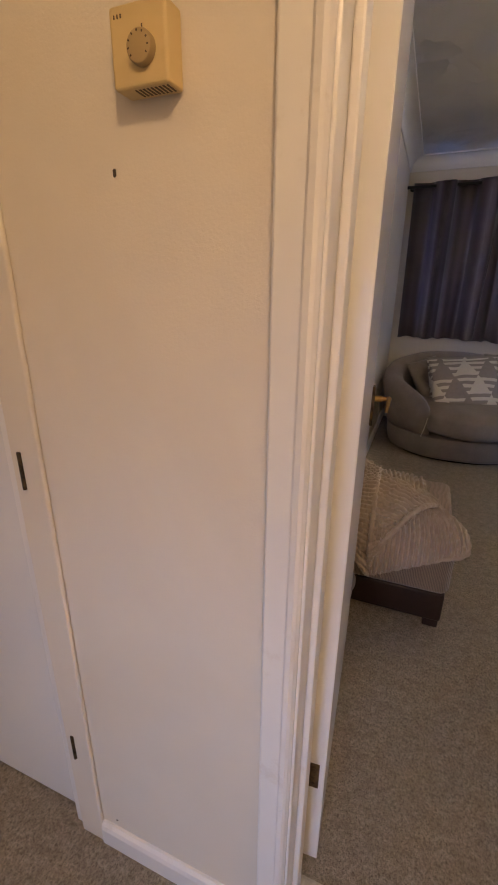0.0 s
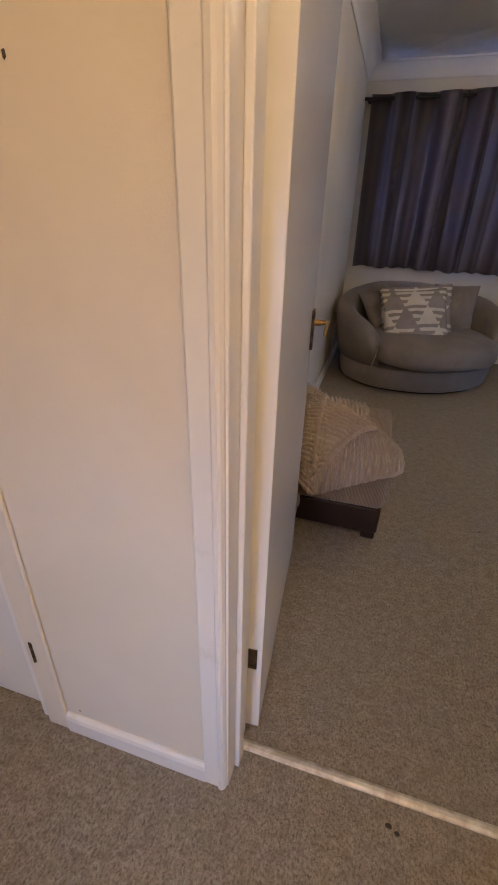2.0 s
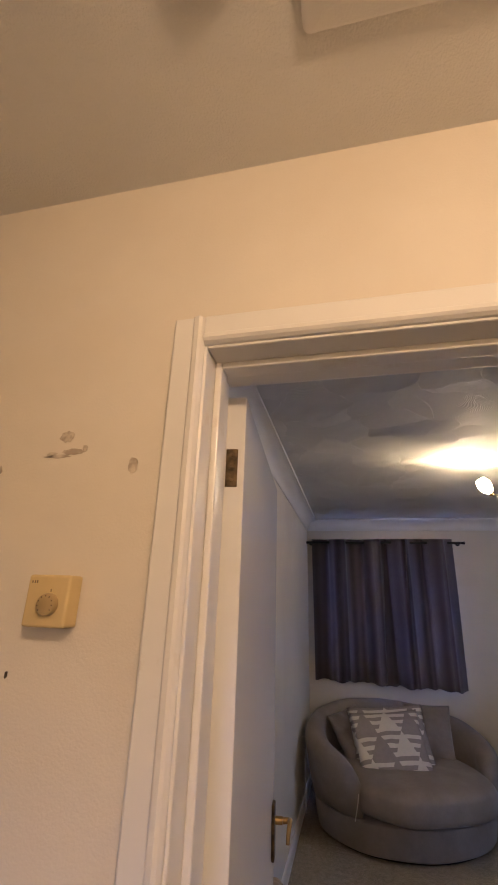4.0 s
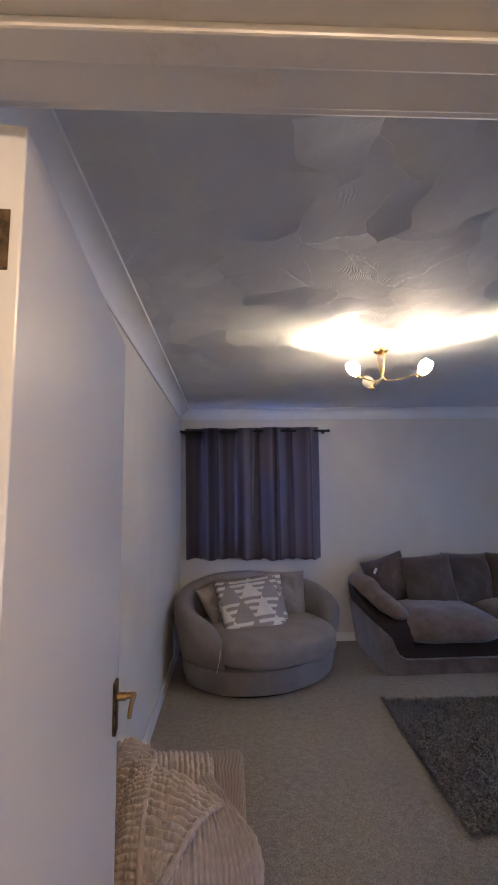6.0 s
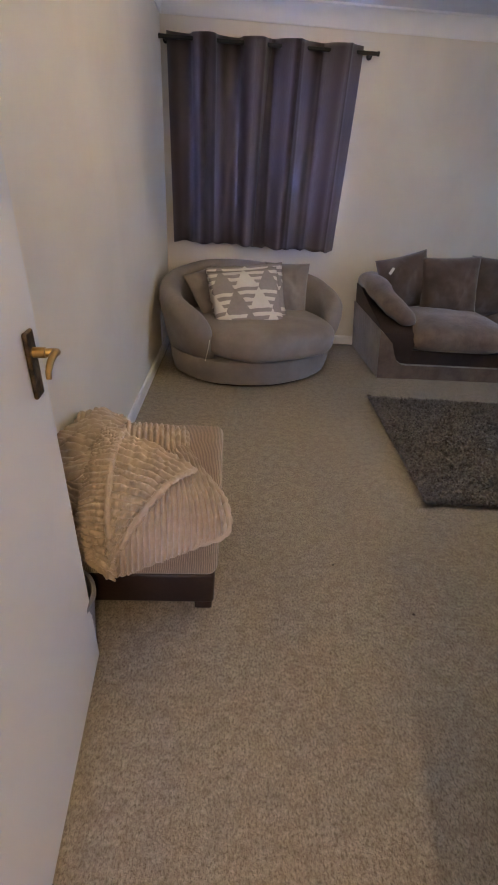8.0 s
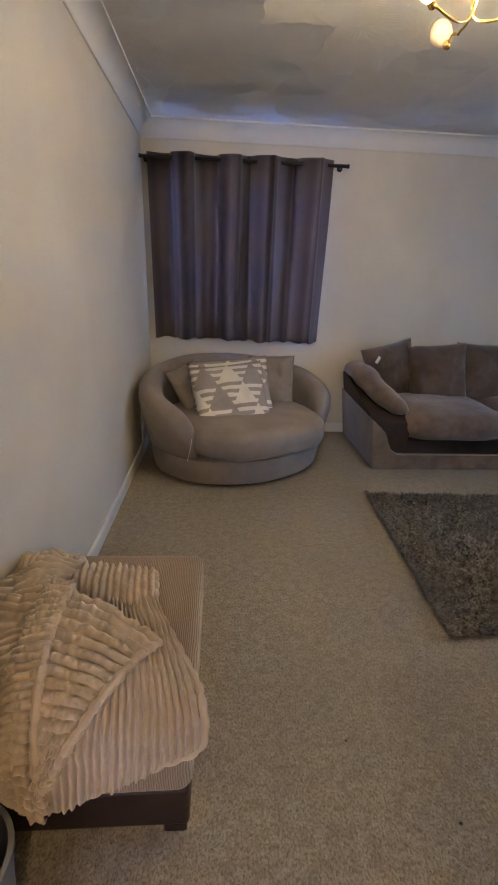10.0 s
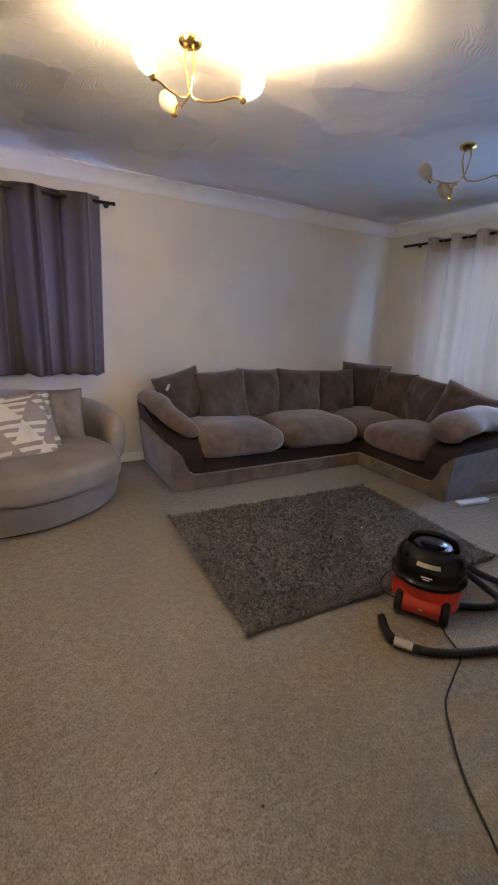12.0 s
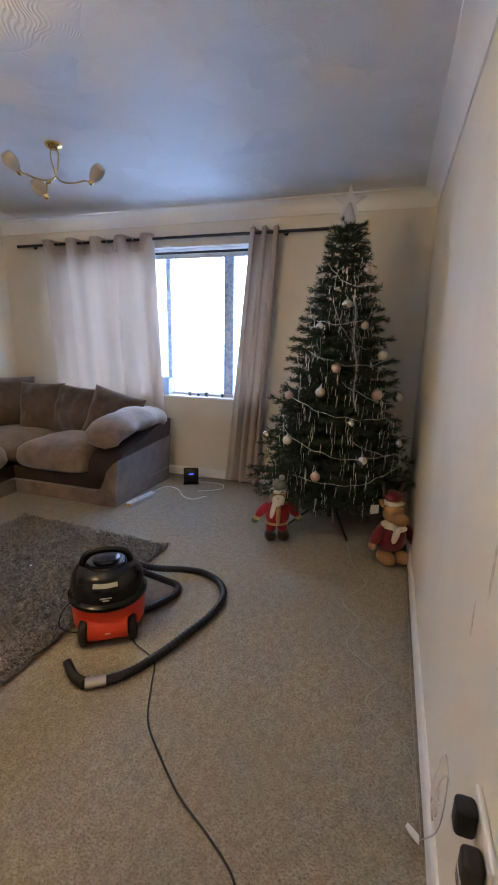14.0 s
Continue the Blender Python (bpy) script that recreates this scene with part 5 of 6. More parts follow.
for name_, line, lab in (("hose", hose, "long black corrugated hose curling over the carpet"), ("hose_loop", loop, "short inner bend of the black hose")):
    bm = bmesh.new()
    pts = smooth_path(line, 26)
    n_ = len(pts)
    tube(bm, pts, lambda u, n_=n_: 0.0182 + 0.0011 * math.sin(u * n_ * 1.55), 14)
    ob = part(name_, bm, M_RUB, vac, lab, smooth=True, angle=0)
    ob.matrix_parent_inverse = vac.matrix_basis.inverted()
bm = bmesh.new()
tube(bm, [(2.195, 1.96, 0.026), (2.150, 2.025, 0.028)], 0.0215, 20)
tube(bm, [(2.168, 2.0, 0.028), (2.162, 2.008, 0.028)], 0.024, 20)
ob = part("collar", bm, M_STEEL, vac, "silver hose collar")
ob.matrix_parent_inverse = vac.matrix_basis.inverted()
bm = bmesh.new()
pts = smooth_path([(2.150, 2.025, 0.028), (2.165, 2.09, 0.03), (2.215, 2.165, 0.032)], 6)
tube(bm, pts, lambda u: 0.021 - 0.003 * u, 16)
ob = part("nozzle", bm, M_RUB, vac, "black hose end")
ob.matrix_parent_inverse = vac.matrix_basis.inverted()
bm = bmesh.new()
tube(bm, smooth_path([(2.50, 2.08, 0.05), (2.44, 1.99, 0.008), (2.40, 1.90, 0.005), (2.36, 1.84, 0.005), (2.24, 1.785, 0.005), (2.10, 1.715, 0.005), (1.99, 1.60, 0.005), (1.90, 1.485, 0.005), (1.83, 1.36, 0.005),
                      (1.765, 1.265, 0.005), (1.70, 1.235, 0.005), (1.60, 1.235, 0.005), (1.46, 1.20, 0.005), (1.36, 1.08, 0.005), (1.31, 0.90, 0.005), (1.33, 0.80, 0.006)], 10), 0.0038, 8)
ob = part("cable", bm, M_RUB, vac, "thin black mains cable trailing over the carpet", smooth=True)
ob.matrix_parent_inverse = vac.matrix_basis.inverted()
bm = bmesh.new()
tube(bm, smooth_path([(2.40, 2.27, 0.19), (2.36, 2.30, 0.15), (2.33, 2.30, 0.09), (2.36, 2.25, 0.05), (2.41, 2.20, 0.05)], 8), 0.0032, 8)
ob = part("spare_cable", bm, M_RUB, vac, "loop of black cable at the side", smooth=True)
ob.matrix_parent_inverse = vac.matrix_basis.inverted()

# ---- router, power strip and wires ----
M_WIRE = Mat("white_cable", (0.72, 0.71, 0.68), 0.5).m
M_BLUELED = Mat("blue_light", (0.1, 0.2, 1.0), 0.4)
M_BLUELED.b.inputs["Emission Color"].default_value = (0.02, 0.05, 1.0, 1)
M_BLUELED.b.inputs["Emission Strength"].default_value = 2.5
router = thing("router", (4.53, 2.71, 0), "small black router with a blue light standing on the carpet", "router", turn=-65)
bm = bmesh.new()
box(bm, (-0.075, -0.03, 0.0), (0.075, 0.03, 0.012), 0.004, 2)
part("foot", bm, M_BLK, router, "black router foot")
bm = bmesh.new()
box(bm, (-0.07, -0.016, 0.010), (0.07, 0.016, 0.155), 0.012, 4, m=pose(0, 0, 0, -10, 0, 0))
part("case", bm, M_BLK, router, "black upright router case", smooth=True)
bm = bmesh.new()
box(bm, (-0.022, -0.0185, 0.092), (0.022, -0.0158, 0.099), 0.001, m=pose(0, 0, 0, -10, 0, 0))
part("light", bm, M_BLUELED.m, router, "glowing blue light bar")
strip = thing("power_strip", (3.985, 2.915, 0), "white power strip lying on the carpet beside the sofa", "extension lead", turn=-8)
bm = bmesh.new()
box(bm, (-0.16, -0.028, 0.0), (0.16, 0.028, 0.032), 0.006, 3)
part("body", bm, M_WIRE, strip, smooth=True)
for k in range(4):
    bm = bmesh.new()
    for dx, dy, w, h in ((-0.0, 0.010, 0.004, 0.008), (-0.011, -0.008, 0.007, 0.004), (0.011, -0.008, 0.007, 0.004)):
        box(bm, (-0.105 + 0.07 * k + dx - w / 2, dy - h / 2, 0.0318), (-0.105 + 0.07 * k + dx + w / 2, dy + h / 2, 0.0324))
    part("socket", bm, M_HOLE, strip, "socket openings")
bm = bmesh.new()
box(bm, (-0.164, -0.018, 0.006), (-0.1602, 0.018, 0.026), 0.001)
part("end_tab", bm, Mat("orange_tab", (0.7, 0.28, 0.08), 0.5).m, strip, "orange end tab")
for name_, line in (("white_cable", [(4.14, 2.90, 0.015), (4.25, 2.92, 0.004), (4.38, 2.88, 0.004), (4.33, 2.74, 0.004), (4.20, 2.63, 0.004), (4.16, 2.52, 0.004), (4.27, 2.44, 0.004)]),
                    ("white_cable", [(4.55, 2.66, 0.02), (4.62, 2.56, 0.004), (4.60, 2.42, 0.004), (4.50, 2.38, 0.004), (4.42, 2.46, 0.004), (4.36, 2.56, 0.004)]),
                    ("white_cable", [(4.54, 2.74, 0.02), (4.66, 2.84, 0.004), (4.74, 2.80, 0.004), (4.76, 2.6, 0.004)])):
    w = tagged(new(name_), "thin white cable lying loose on the carpet by the router", "cable", "white cables")
    bm = bmesh.new()
    tube(bm, smooth_path(line, 8), 0.0032, 7)
    part("lead", bm, M_WIRE, w, smooth=True)

far_socket = thing("wall_socket", (1.262, RY1, 0.665), "white single wall socket behind the round chair", "wall socket")
bm = bmesh.new()
box(bm, (-0.043, -0.011, -0.043), (0.043, 0.0, 0.043), 0.004, 3)
part("plate", bm, M_WIRE, far_socket, "white socket plate")
bm = bmesh.new()
box(bm, (-0.022, -0.035, -0.03), (0.022, -0.0115, 0.02), 0.006, 3)
part("plug", bm, M_WIRE, far_socket, "white plug")
tv_lead = thing("aerial_lead", (RX0, 4.28, 0.475), "loose white aerial lead looping from the side wall", "cable")
bm = bmesh.new()
tube(bm, smooth_path([(0.0, 0.0, 0.04), (0.03, -0.01, 0.055), (0.05, -0.02, 0.02), (0.03, -0.02, -0.06), (0.02, 0.0, -0.2), (0.02, 0.03, -0.47)], 8), 0.004, 8)
part("lead", bm, M_WIRE, tv_lead, smooth=True)

# ---- socket with black adapters on the partition wall ----
sock = thing("wall_socket", (1.635, RY0, 0.545), "white double wall socket with black adapters plugged in", "wall socket")
bm = bmesh.new()
box(bm, (-0.073, 0.0, -0.043), (0.073, 0.011, 0.043), 0.004, 3)
part("plate", bm, M_WIRE, sock, "white socket plate")
for x, z, w, h, d in ((0.036, 0.004, 0.038, 0.060, 0.036), (-0.036, -0.016, 0.042, 0.066, 0.034)):
    bm = bmesh.new()
    box(bm, (x - w / 2, 0.0115, z - h / 2), (x + w / 2, 0.0115 + d, z + h / 2), 0.010, 4)
    part("adapter", bm, M_RUB, sock, "black plug-in adapter", smooth=True)
bm = bmesh.new()
box(bm, (-0.054, 0.0440, -0.048), (-0.020, 0.0465, -0.020), 0.0008)
part("label", bm, Mat("pale_print_label", (0.55, 0.53, 0.42), 0.6).m, sock, "pale rating label")
for k in range(5):
    bm = bmesh.new()
    box(bm, (-0.052, 0.0466, -0.045 + 0.0048 * k), (-0.024 - 0.004 * (k % 2), 0.0470, -0.0434 + 0.0048 * k))
    part("label_line", bm, M_HOLE, sock, "bar of tiny print")
bm = bmesh.new()
tube(bm, smooth_path([(0.045, 0.074, 0.035), (0.015, 0.079, 0.010), (0.055, 0.082, -0.005), (0.115, 0.07, -0.02), (0.165, 0.05, -0.015), (0.20, 0.035, -0.05), (0.16, 0.03, -0.08)], 8), 0.0016, 6)
tube(bm, smooth_path([(0.02, 0.074, 0.030), (0.05, 0.082, 0.005), (0.03, 0.080, -0.02), (0.09, 0.07, -0.04), (0.14, 0.05, -0.045), (0.18, 0.03, -0.09), (0.22, 0.025, -0.28), (0.37, 0.03, -0.53)], 8), 0.0016, 6)
part("wire", bm, Mat("clear_lights_wire", (0.55, 0.52, 0.46), 0.35).m, sock, "thin clear wire of the tree lights", smooth=True)
tag_ = thing("plastic_tag", (2.02, RY0 + 0.045, 0.006), "torn scrap of translucent white plastic by the skirting", "scrap", turn=20)
bm = bmesh.new()
prism(bm, [(-0.035, 0.0), (0.0, -0.018), (0.03, 0.005), (0.012, 0.022), (-0.01, 0.018)], "z", 0.0, 0.0012)
bmesh.ops.transform(bm, matrix=pose(0, 0, 0.008, 25, 10, 0), verts=bm.verts)
part("film", bm, M_WIRE, tag_)
lead = thing("lights_lead", (0, 0, 0), "thin clear wire of the tree lights along the carpet's edge", "cable")
bm = bmesh.new()
tube(bm, smooth_path([(2.08, RY0 + 0.03, 0.006), (2.3, RY0 + 0.05, 0.003), (2.45, RY0 + 0.20, 0.003), (2.6, RY0 + 0.14, 0.003), (2.75, RY0 + 0.30, 0.003), (2.95, RY0 + 0.26, 0.003), (3.1, RY0 + 0.36, 0.003), (3.3, RY0 + 0.25, 0.003), (3.5, RY0 + 0.34, 0.003), (3.75, RY0 + 0.4, 0.02)], 8), 0.0015, 5)
tube(bm, smooth_path([(2.0, RY0 + 0.025, 0.004), (2.5, RY0 + 0.03, 0.003), (3.0, RY0 + 0.028, 0.003), (3.5, RY0 + 0.035, 0.003)], 10), 0.0012, 5)
part("lead", bm, Mat("clear_plastic_wire", (0.36, 0.33, 0.28), 0.3).m, lead, smooth=True)

M_RUBMARK = Mat("faint_rub_mark", (0.52, 0.47, 0.40), 0.8)
M_RUBMARK.color(M_RUBMARK.ramp(M_RUBMARK.noise(30, 5), [(0.40, (0.46, 0.41, 0.34)), (0.60, (0.68, 0.63, 0.53))]))
for x, z, w, h in ((1.86, 0.93, 0.020, 0.17), (1.95, 0.76, 0.012, 0.09)):
    bm = bmesh.new()
    ring = [(x + w / 2 * math.cos(a) * rnd.uniform(0.7, 1.1), z + h / 2 * math.sin(a) * rnd.uniform(0.8, 1.1)) for a in (2 * math.pi * k / 20 for k in range(20))]
    prism(bm, ring, "y", RY0 + 0.0001, RY0 + 0.0008)
    structure("wall_scuff", bm, M_RUBMARK.m, "faint grey rub mark on the living room wall")

# little things dropped on the floor
lint = Mat("white_fluff", (0.75, 0.73, 0.7), 0.9).m
speck = Mat("dark_crumb", (0.05, 0.04, 0.03), 0.9).m
for x, y, r, m_, lab in ((2.79, 2.92, 0.012, lint, "scrap of white fluff on the rug"), (0.197, 1.03, 0.010, speck, "dark stain on the carpet"), (1.30, 1.72, 0.006, speck, "dark crumb on the carpet"),
                         (0.66, 0.665, 0.008, speck, "dark crumb near the threshold"), (0.68, 0.655, 0.005, speck, "dark crumb near the threshold"), (1.05, 1.95, 0.005, speck, "dark crumb on the carpet")):
    o = thing("fluff" if m_ is lint else "crumb", (x, y, 0.026 if m_ is lint else 0.001), lab, "crumb")
    bm = bmesh.new()
    puff(bm, (2 * r, 1.4 * r, 0.006), None, 2.5, 0.002, int(x * 100), 10, 6)
    part("speck", bm, m_, o)

# ---- christmas tree ----
M_NEEDLE = Mat("dark_green_needles", (0.02, 0.05, 0.028), 0.6)
gn = M_NEEDLE.node("ShaderNodeNewGeometry")
M_NEEDLE.color(M_NEEDLE.ramp(gn.outputs["Random Per Island"], [(0.0, (0.006, 0.018, 0.010)), (0.6, (0.013, 0.034, 0.018)), (1.0, (0.032, 0.070, 0.036))]))
M_NEEDLE = M_NEEDLE.m
M_BARK = Mat("brown_wire_stem", (0.05, 0.035, 0.02), 0.8).m
M_TINSEL = Mat("silver_tinsel", (0.74, 0.74, 0.76), 0.3, 0.8).m
TX, TY, TH = 4.10, 1.345, 2.10
tree = thing("christmas_tree", (TX, TY, 0), "dark green artificial christmas tree hung with silver tinsel and baubles", "christmas tree")
bm = bmesh.new()
tube(bm, [(0, 0, 0.05), (0, 0, 0.8), (0, 0, TH - 0.05)], lambda u: 0.016 - 0.011 * u, 12)
part("trunk", bm, M_BARK, tree, "thin brown pole trunk", smooth=True)
for k in range(4):
    a = radians(30 + 90 * k)
    bm = bmesh.new()
    tube(bm, smooth_path([(0, 0, 0.20), (0.10 * math.cos(a), 0.10 * math.sin(a), 0.15), (0.33 * math.cos(a), 0.33 * math.sin(a), 0.008)], 5), 0.008, 8)
    part("leg", bm, M_BLACK, tree, "black metal stand leg", smooth=True)


def tree_radius(z):
    u = (z - 0.18) / (TH - 0.18)
    return 0.60 * (1 - u) ** 0.78 + 0.02 if z > 0.30 else 0.53


rg = np.random.default_rng(12)
NV, NF, BV = [], [], bmesh.new()
tips = []
layers = 27
for L in range(layers):
    z0 = 0.24 + (TH - 0.30) * (L / (layers - 1))
    r = tree_radius(z0)
    count = max(5, int(8 + 17 * (1 - L / layers)))
    for k in range(count):
        a = 2 * math.pi * (k + rg.random() * 0.7) / count + L * 1.3
        ln = r * rg.uniform(0.80, 1.12)
        rise = 0.10 * ln + 0.30 * (L / layers) * ln
        d = np.array([math.cos(a), math.sin(a), 0.0])
        n_seg = max(3, int(ln / 0.05))
        pts = [np.array([0, 0, z0 + 0.02]) + d * ln * t + np.array([0, 0, rise * t - 0.12 * ln * t * t + 0.05 * ln * (t > 0.8)]) for t in np.linspace(0.04, 1, n_seg + 1)]
        tube(BV, [Vector(p) for p in pts], lambda u: 0.004 - 0.0025 * u, 4)
        tips.append(pts[-1])
        twigs = [(pts[j], pts[j + 1]) for j in range(n_seg)]
        for j in range(1, n_seg):
            for s in (-1, 1):
                tl = 0.11 * (1.1 - j / n_seg) + 0.035
                side = np.array([-d[1], d[0], 0]) * s
                e = d * 0.7 + side * 0.75 + np.array([0, 0, rg.uniform(-0.35, 0.45)])
                e = e / np.linalg.norm(e) * tl
                twigs.append((pts[j], pts[j] + e * 0.5))
                twigs.append((pts[j] + e * 0.5, pts[j] + e))
        for p, q in twigs:
            v = q - p
            lv = np.linalg.norm(v)
            m_ = max(6, int(lv * 420))
            t = rg.random(m_)[:, None]
            o = p + v * t
            rnd_ = rg.normal(size=(m_, 3))
            ax = v / lv
            rnd_ -= ax * (rnd_ @ ax)[:, None]
            rnd_ /= np.linalg.norm(rnd_, axis=1)[:, None] + 1e-9
            tip_ = o + (rnd_ * 0.85 + ax * 0.65) * rg.uniform(0.020, 0.034, m_)[:, None]
            wd_ = np.cross(rnd_, ax) * 0.0021
            b0 = len(NV)
            for w_ in range(m_):
                NV += [tuple(o[w_] - wd_[w_]), tuple(o[w_] + wd_[w_]), tuple(tip_[w_])]
                NF.append((b0 + 3 * w_, b0 + 3 * w_ + 1, b0 + 3 * w_ + 2))
ob = part("branch", BV, M_BARK, tree, "wired branches of the tree")
tagged(ob, kind="stuff")
me = bpy.data.meshes.new("needle")
me.from_pydata(NV, [], NF)
me.materials.append(M_NEEDLE)
ob = new("needle", me)
ob.parent = tree
tagged(ob, "dense dark green plastic needles", kind="stuff")

# icicle tinsel strips and draped strings
rr = random.Random(8)


def on_tree(a, z, out=0.0):
    r = tree_radius(z) + out
    return Vector((r * math.cos(a), r * math.sin(a), z))


bm = bmesh.new()
for k in range(340):
    z = 0.35 + (TH - 0.55) * (1 - rr.random() ** 0.8)
    a = radians(rr.gauss(195, 55))
    p = on_tree(a, z, rr.uniform(-0.05, 0.02))
    ln = rr.uniform(0.04, 0.13)
    for j in range(3):
        q = p + Vector((rr.uniform(-0.006, 0.006), rr.uniform(-0.006, 0.006), -j * ln / 3))
        w_, t = 0.0022, rr.uniform(0, 3.14)
        dx = Vector((math.cos(t) * w_, math.sin(t) * w_, 0))
        vs = [bm.verts.new(v) for v in (q - dx, q + dx, q + dx + Vector((0, 0, -ln / 3)), q - dx + Vector((0, 0, -ln / 3)))]
        bm.faces.new(vs)
ob = part("tinsel_strip", bm, M_TINSEL, tree, "thin silver icicle strips")
tagged(ob, kind="stuff")
for k, (a0, a1, z0, z1) in enumerate(((150, 250, 1.82, 1.72), (140, 245, 1.50, 1.56), (150, 262, 1.28, 1.27), (170, 215, 1.62, 1.30), (135, 255, 1.02, 0.90), (140, 230, 0.80, 0.66), (190, 272, 1.10, 1.0), (160, 240, 0.52, 0.60), (200, 262, 0.74, 0.70))):
    g = thing("tinsel_string", (TX, TY, 0), "sparkling silver tinsel string draped on the christmas tree", "tinsel", "tinsel strings")
    bm = bmesh.new()
    pts = []
    for j in range(15):
        u = j / 14
        z = z0 + (z1 - z0) * u - 0.07 * math.sin(math.pi * u) + rr.uniform(-0.008, 0.008)
        pts.append(on_tree(radians(a0 + (a1 - a0) * u), z, 0.012 + rr.uniform(-0.012, 0.008)))
    path_ = smooth_path(pts, 6)
    tube(bm, path_, 0.0014, 5)
    for p in path_[::1]:
        for j in range(4):
            d = Vector((rr.gauss(0, 1), rr.gauss(0, 1), rr.gauss(0, 1))).normalized() * rr.uniform(0.004, 0.010)
            s = d.cross(Vector((0.3, 0.2, 1))).normalized() * 0.0012
            bm.faces.new([bm.verts.new(v) for v in (p - s, p + s, p + d)])
    part("strand", bm, M_TINSEL, g)

# vertical hanging garland near the middle
g = thing("tinsel_string", (TX, TY, 0), "thick silver tinsel hanging down the front of the tree", "tinsel", "tinsel strings")
bm = bmesh.new()
pts = [on_tree(radians(201 + 1.5 * math.sin(j * 1.3)), 1.60 - 0.066 * j, 0.035) for j in range(11)]
for p in smooth_path(pts, 10):
    for j in range(12):
        d = Vector((rr.gauss(0, 1), rr.gauss(0, 1), rr.gauss(0, 1))).normalized() * rr.uniform(0.012, 0.036)
        s = d.cross(Vector((0.3, 0.2, 1))).normalized() * 0.0013
        bm.faces.new([bm.verts.new(v) for v in (p - s, p + s, p + d)])
part("strand", bm, M_TINSEL, g)

M_BALL_S = Mat("silver_bauble_glass", (0.78, 0.76, 0.74), 0.16, 1.0).m
M_BALL_P = Mat("rose_gold_bauble", (0.72, 0.50, 0.40), 0.3, 0.85).m
M_BALL_C = Mat("champagne_bauble", (0.75, 0.66, 0.52), 0.35, 0.7).m
bb = {}
for key, mat_ in (("silver", M_BALL_S), ("rose gold", M_BALL_P), ("champagne", M_BALL_C)):
    bm = bmesh.new()
    lathe(bm, [(0.001, -0.03)] + [(0.03 * math.sin(math.pi * k / 12), -0.03 * math.cos(math.pi * k / 12)) for k in range(1, 12)] + [(0.001, 0.03)], 20, caps=False)
    me_b = mesh_of(bm, "ball")
    me_b.materials.append(mat_)
    me_b.shade_smooth()
    bm = bmesh.new()
    lathe(bm, [(0.007, 0.027), (0.007, 0.036), (0.002, 0.037), (0.001, 0.044)], 10)
    me_c = mesh_of(bm, "cap")
    me_c.materials.append(M_STEEL)
    bb[key] = (me_b, me_c)
for px_a, z, key, s in ((232, 1.79, "silver", 1.0), (255, 1.80, "champagne", 0.8), (192, 1.575, "silver", 1.1), (184, 1.19, "rose gold", 1.0), (172, 1.04, "champagne", 1.0), (222, 1.03, "rose gold", 1.15), (236, 1.27, "champagne", 1.0),
                        (206, 0.64, "silver", 1.1), (176, 0.53, "rose gold", 1.0), (150, 0.72, "champagne", 1.0), (252, 1.0, "silver", 1.0), (160, 1.44, "silver", 0.9), (215, 1.45, "champagne", 0.8), (240, 0.72, "silver", 0.9),
                        (140, 1.0, "rose gold", 0.9), (120, 0.7, "silver", 1.0), (198, 0.86, "silver", 0.8)):
    p = on_tree(radians(px_a), z, 0.02)
    o = thing("bauble", (TX + p.x, TY + p.y, z), "%s bauble hanging on the christmas tree" % key, "bauble", "tree baubles")
    o.scale = (s, s, s)
    for nm, me_ in zip(("ball", "cap"), bb[key]):
        c = new(nm, me_)
        c.parent = o
for a, z in ((212, 0.38), (262, 0.40)):
    p = on_tree(radians(a), z + 0.02, 0.06)
    o = thing("gift_tag", (TX + p.x, TY + p.y, z - 0.02), "small white card tag hanging from a low branch", "tag", "tree tags", turn=a + 90)
    bm = bmesh.new()
    box(bm, (-0.028, -0.001, -0.028), (0.028, 0.001, 0.028), 0.0005, 1)
    part("card", bm, M_WIRE, o)

star = thing("tree_topper", (TX, TY, TH - 0.03), "silver star angel topper on the christmas tree", "tree topper", turn=-80)
bm = bmesh.new()
pts = []
for k in range(10):
    a = radians(90 + 36 * k)
    r = 0.105 if k % 2 == 0 else 0.040
    pts.append((r * math.cos(a), 0.155 + r * math.sin(a)))
prism(bm, pts, "y", -0.006, 0.006)
part("star", bm, M_TINSEL, star, "five-pointed silver star")
bm = bmesh.new()
lathe(bm, [(0.055, 0.0), (0.048, 0.04), (0.030, 0.10), (0.012, 0.15), (0.001, 0.155)], 20)
part("skirt", bm, Mat("pale_grey_gauze", (0.55, 0.55, 0.56), 0.5, 0.3).m, star, "pale gauze cone skirt", smooth=True)

# ---- standing christmas figures, each one plain mesh ----
M_FELT = [cloth("red_felt", (0.42, 0.02, 0.03), (0.28, 0.012, 0.02), 60), cloth("white_plush", (0.72, 0.70, 0.66), (0.6, 0.57, 0.52), 60), cloth("dark_brown_felt", (0.045, 0.028, 0.02), (0.03, 0.02, 0.015), 60),
          cloth("tan_plush", (0.42, 0.24, 0.12), (0.32, 0.17, 0.08), 60), cloth("gold_trim", (0.50, 0.33, 0.13), (0.38, 0.25, 0.1), 60), cloth("grey_check", (0.36, 0.38, 0.34), (0.14, 0.15, 0.13), 120), cloth("maroon_felt", (0.20, 0.02, 0.03), (0.12, 0.012, 0.02), 60), cloth("green_mitten", (0.10, 0.16, 0.06), (0.07, 0.1, 0.04), 60)]


def blob(bm, c, r, mat, turn=(0, 0, 0), sq=2.3):
    puff(bm, (2 * r[0], 2 * r[1], 2 * r[2]), pose(*c, *turn), sq, 0.004, int(c[2] * 100), 20, 14, mat)


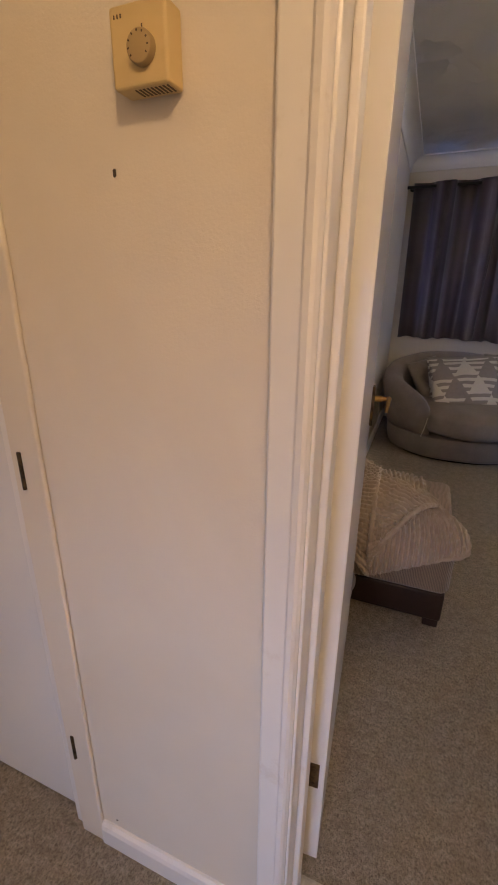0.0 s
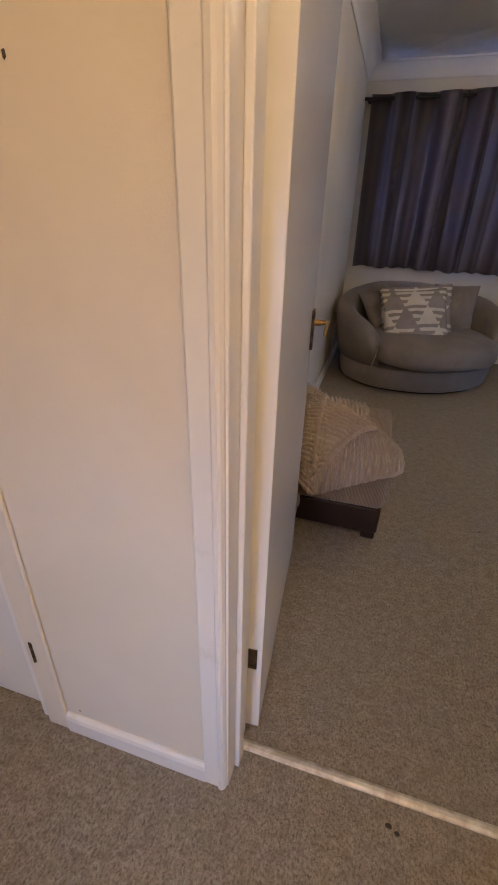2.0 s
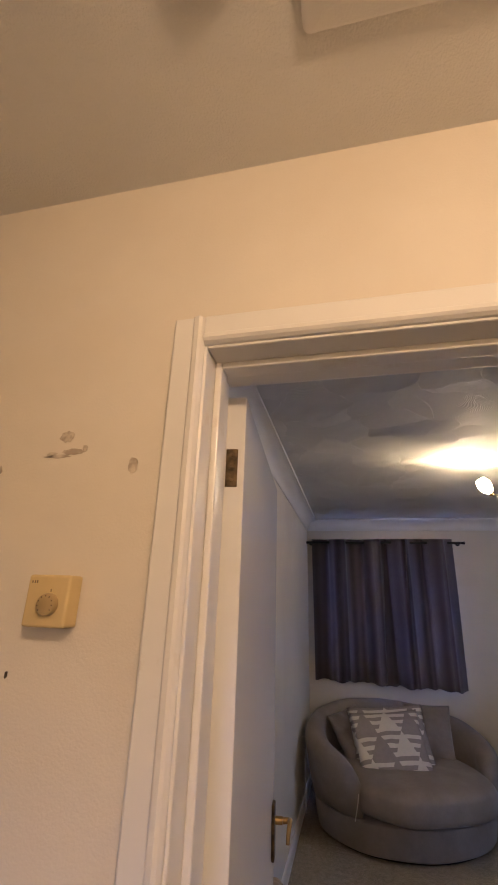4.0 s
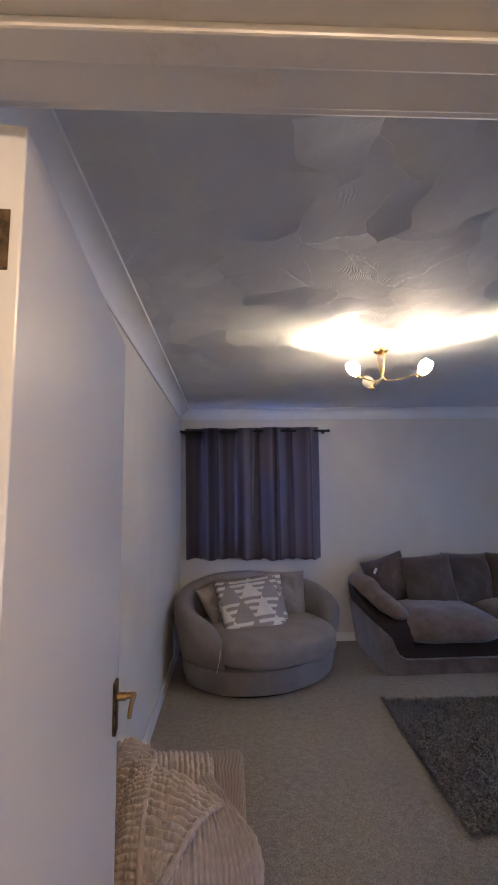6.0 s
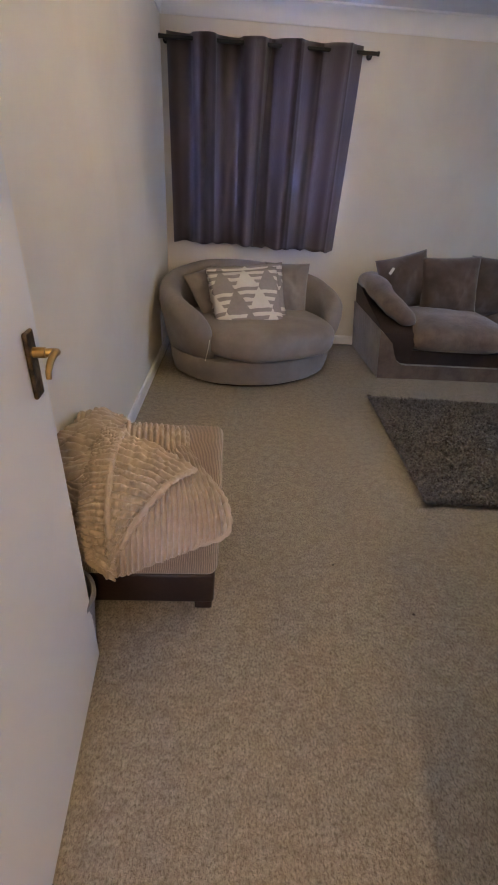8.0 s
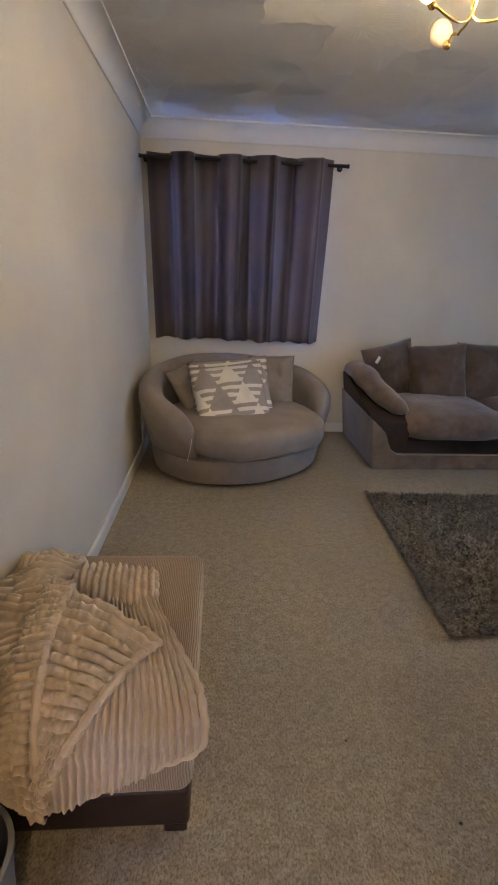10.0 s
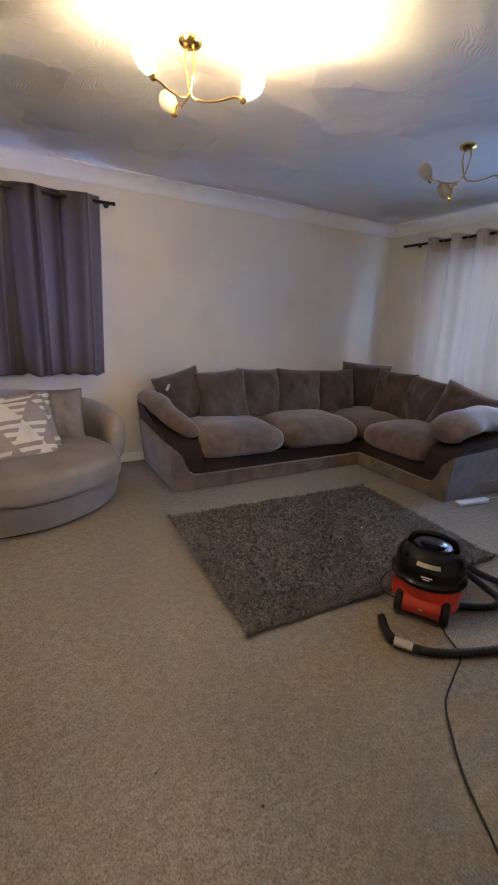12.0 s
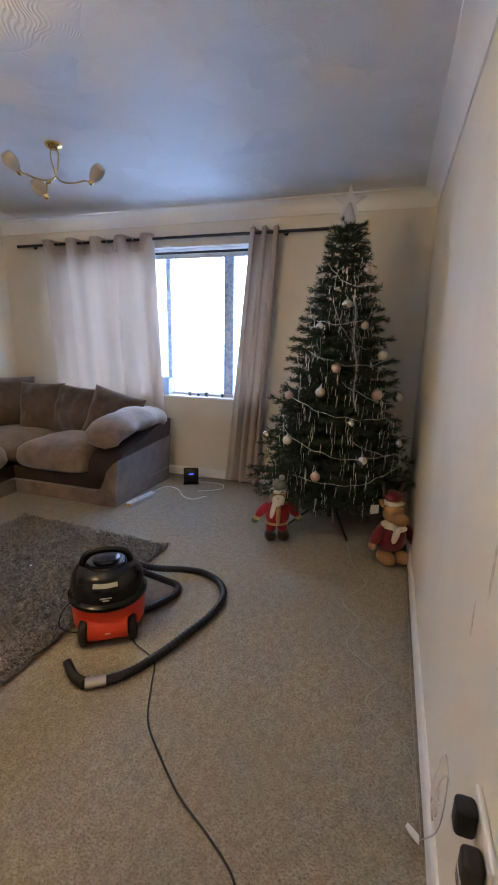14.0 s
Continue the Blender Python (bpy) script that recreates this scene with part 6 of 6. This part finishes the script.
bm = bmesh.new()
for s in (-1, 1):
    blob(bm, (s * 0.045, -0.02, 0.035), (0.042, 0.062, 0.035), 2)
    blob(bm, (s * 0.04, 0.0, 0.09), (0.035, 0.036, 0.045), 0)
blob(bm, (0, 0, 0.19), (0.085, 0.066, 0.095), 0)
blob(bm, (0, 0, 0.125), (0.082, 0.064, 0.018), 4)
blob(bm, (0, -0.062, 0.20), (0.016, 0.010, 0.075), 4)
blob(bm, (-0.035, -0.055, 0.24), (0.018, 0.014, 0.07), 1, (0, 12, 0))
for s in (-1, 1):
    blob(bm, (s * 0.105, -0.01, 0.215), (0.028, 0.03, 0.065), 0, (0, -s * 38, 0))
    blob(bm, (s * 0.145, -0.015, 0.165), (0.024, 0.024, 0.014), 4)
    blob(bm, (s * 0.155, -0.018, 0.145), (0.022, 0.02, 0.024), 7)
blob(bm, (0, -0.008, 0.315), (0.055, 0.05, 0.055), 3)
blob(bm, (0, -0.048, 0.295), (0.042, 0.026, 0.045), 1)
blob(bm, (0, -0.06, 0.318), (0.010, 0.010, 0.010), 3)
blob(bm, (0, 0.0, 0.352), (0.060, 0.056, 0.016), 1)
blob(bm, (0.01, 0.0, 0.39), (0.046, 0.044, 0.045), 5)
blob(bm, (0.025, 0.0, 0.445), (0.020, 0.020, 0.020), 1)
fig = part("christmas_figure", bm, M_FELT, smooth=True, angle=0)
fig.matrix_basis = pose(3.70, 1.655, 0.0, 0, 0, -68)
tagged(fig, "bearded figure in a red suit and checked hat by the tree", "christmas figure")
bm = bmesh.new()
for s in (-1, 1):
    blob(bm, (s * 0.05, -0.05, 0.042), (0.045, 0.075, 0.042), 3)
blob(bm, (0, 0, 0.16), (0.098, 0.082, 0.105), 6)
for s in (-1, 1):
    blob(bm, (s * 0.11, -0.025, 0.185), (0.030, 0.034, 0.070), 6, (0, -s * 30, 0))
    blob(bm, (s * 0.142, -0.035, 0.125), (0.026, 0.026, 0.026), 3)
blob(bm, (0, -0.02, 0.245), (0.075, 0.065, 0.022), 1)
blob(bm, (-0.02, -0.088, 0.205), (0.024, 0.012, 0.055), 1, (0, 14, 0))
blob(bm, (0.01, -0.08, 0.24), (0.050, 0.016, 0.022), 1)
blob(bm, (0, -0.01, 0.33), (0.062, 0.06, 0.075), 3)
blob(bm, (0, -0.085, 0.305), (0.052, 0.050, 0.036), 3)
blob(bm, (0, 0.0, 0.385), (0.066, 0.062, 0.016), 1)
blob(bm, (0, 0.01, 0.42), (0.052, 0.05, 0.040), 6)
for s in (-1, 1):
    blob(bm, (s * 0.07, 0.01, 0.38), (0.016, 0.014, 0.034), 3, (0, s * 35, 0))
    blob(bm, (s * 0.055, 0.02, 0.455), (0.012, 0.012, 0.05), 2, (0, s * 22, 0))
fig = part("christmas_figure", bm, M_FELT, smooth=True, angle=0)
fig.matrix_basis = pose(3.66, 0.905, 0.0, 0, 0, -58)
tagged(fig, "plush reindeer in a maroon jumper and white scarf", "christmas figure")
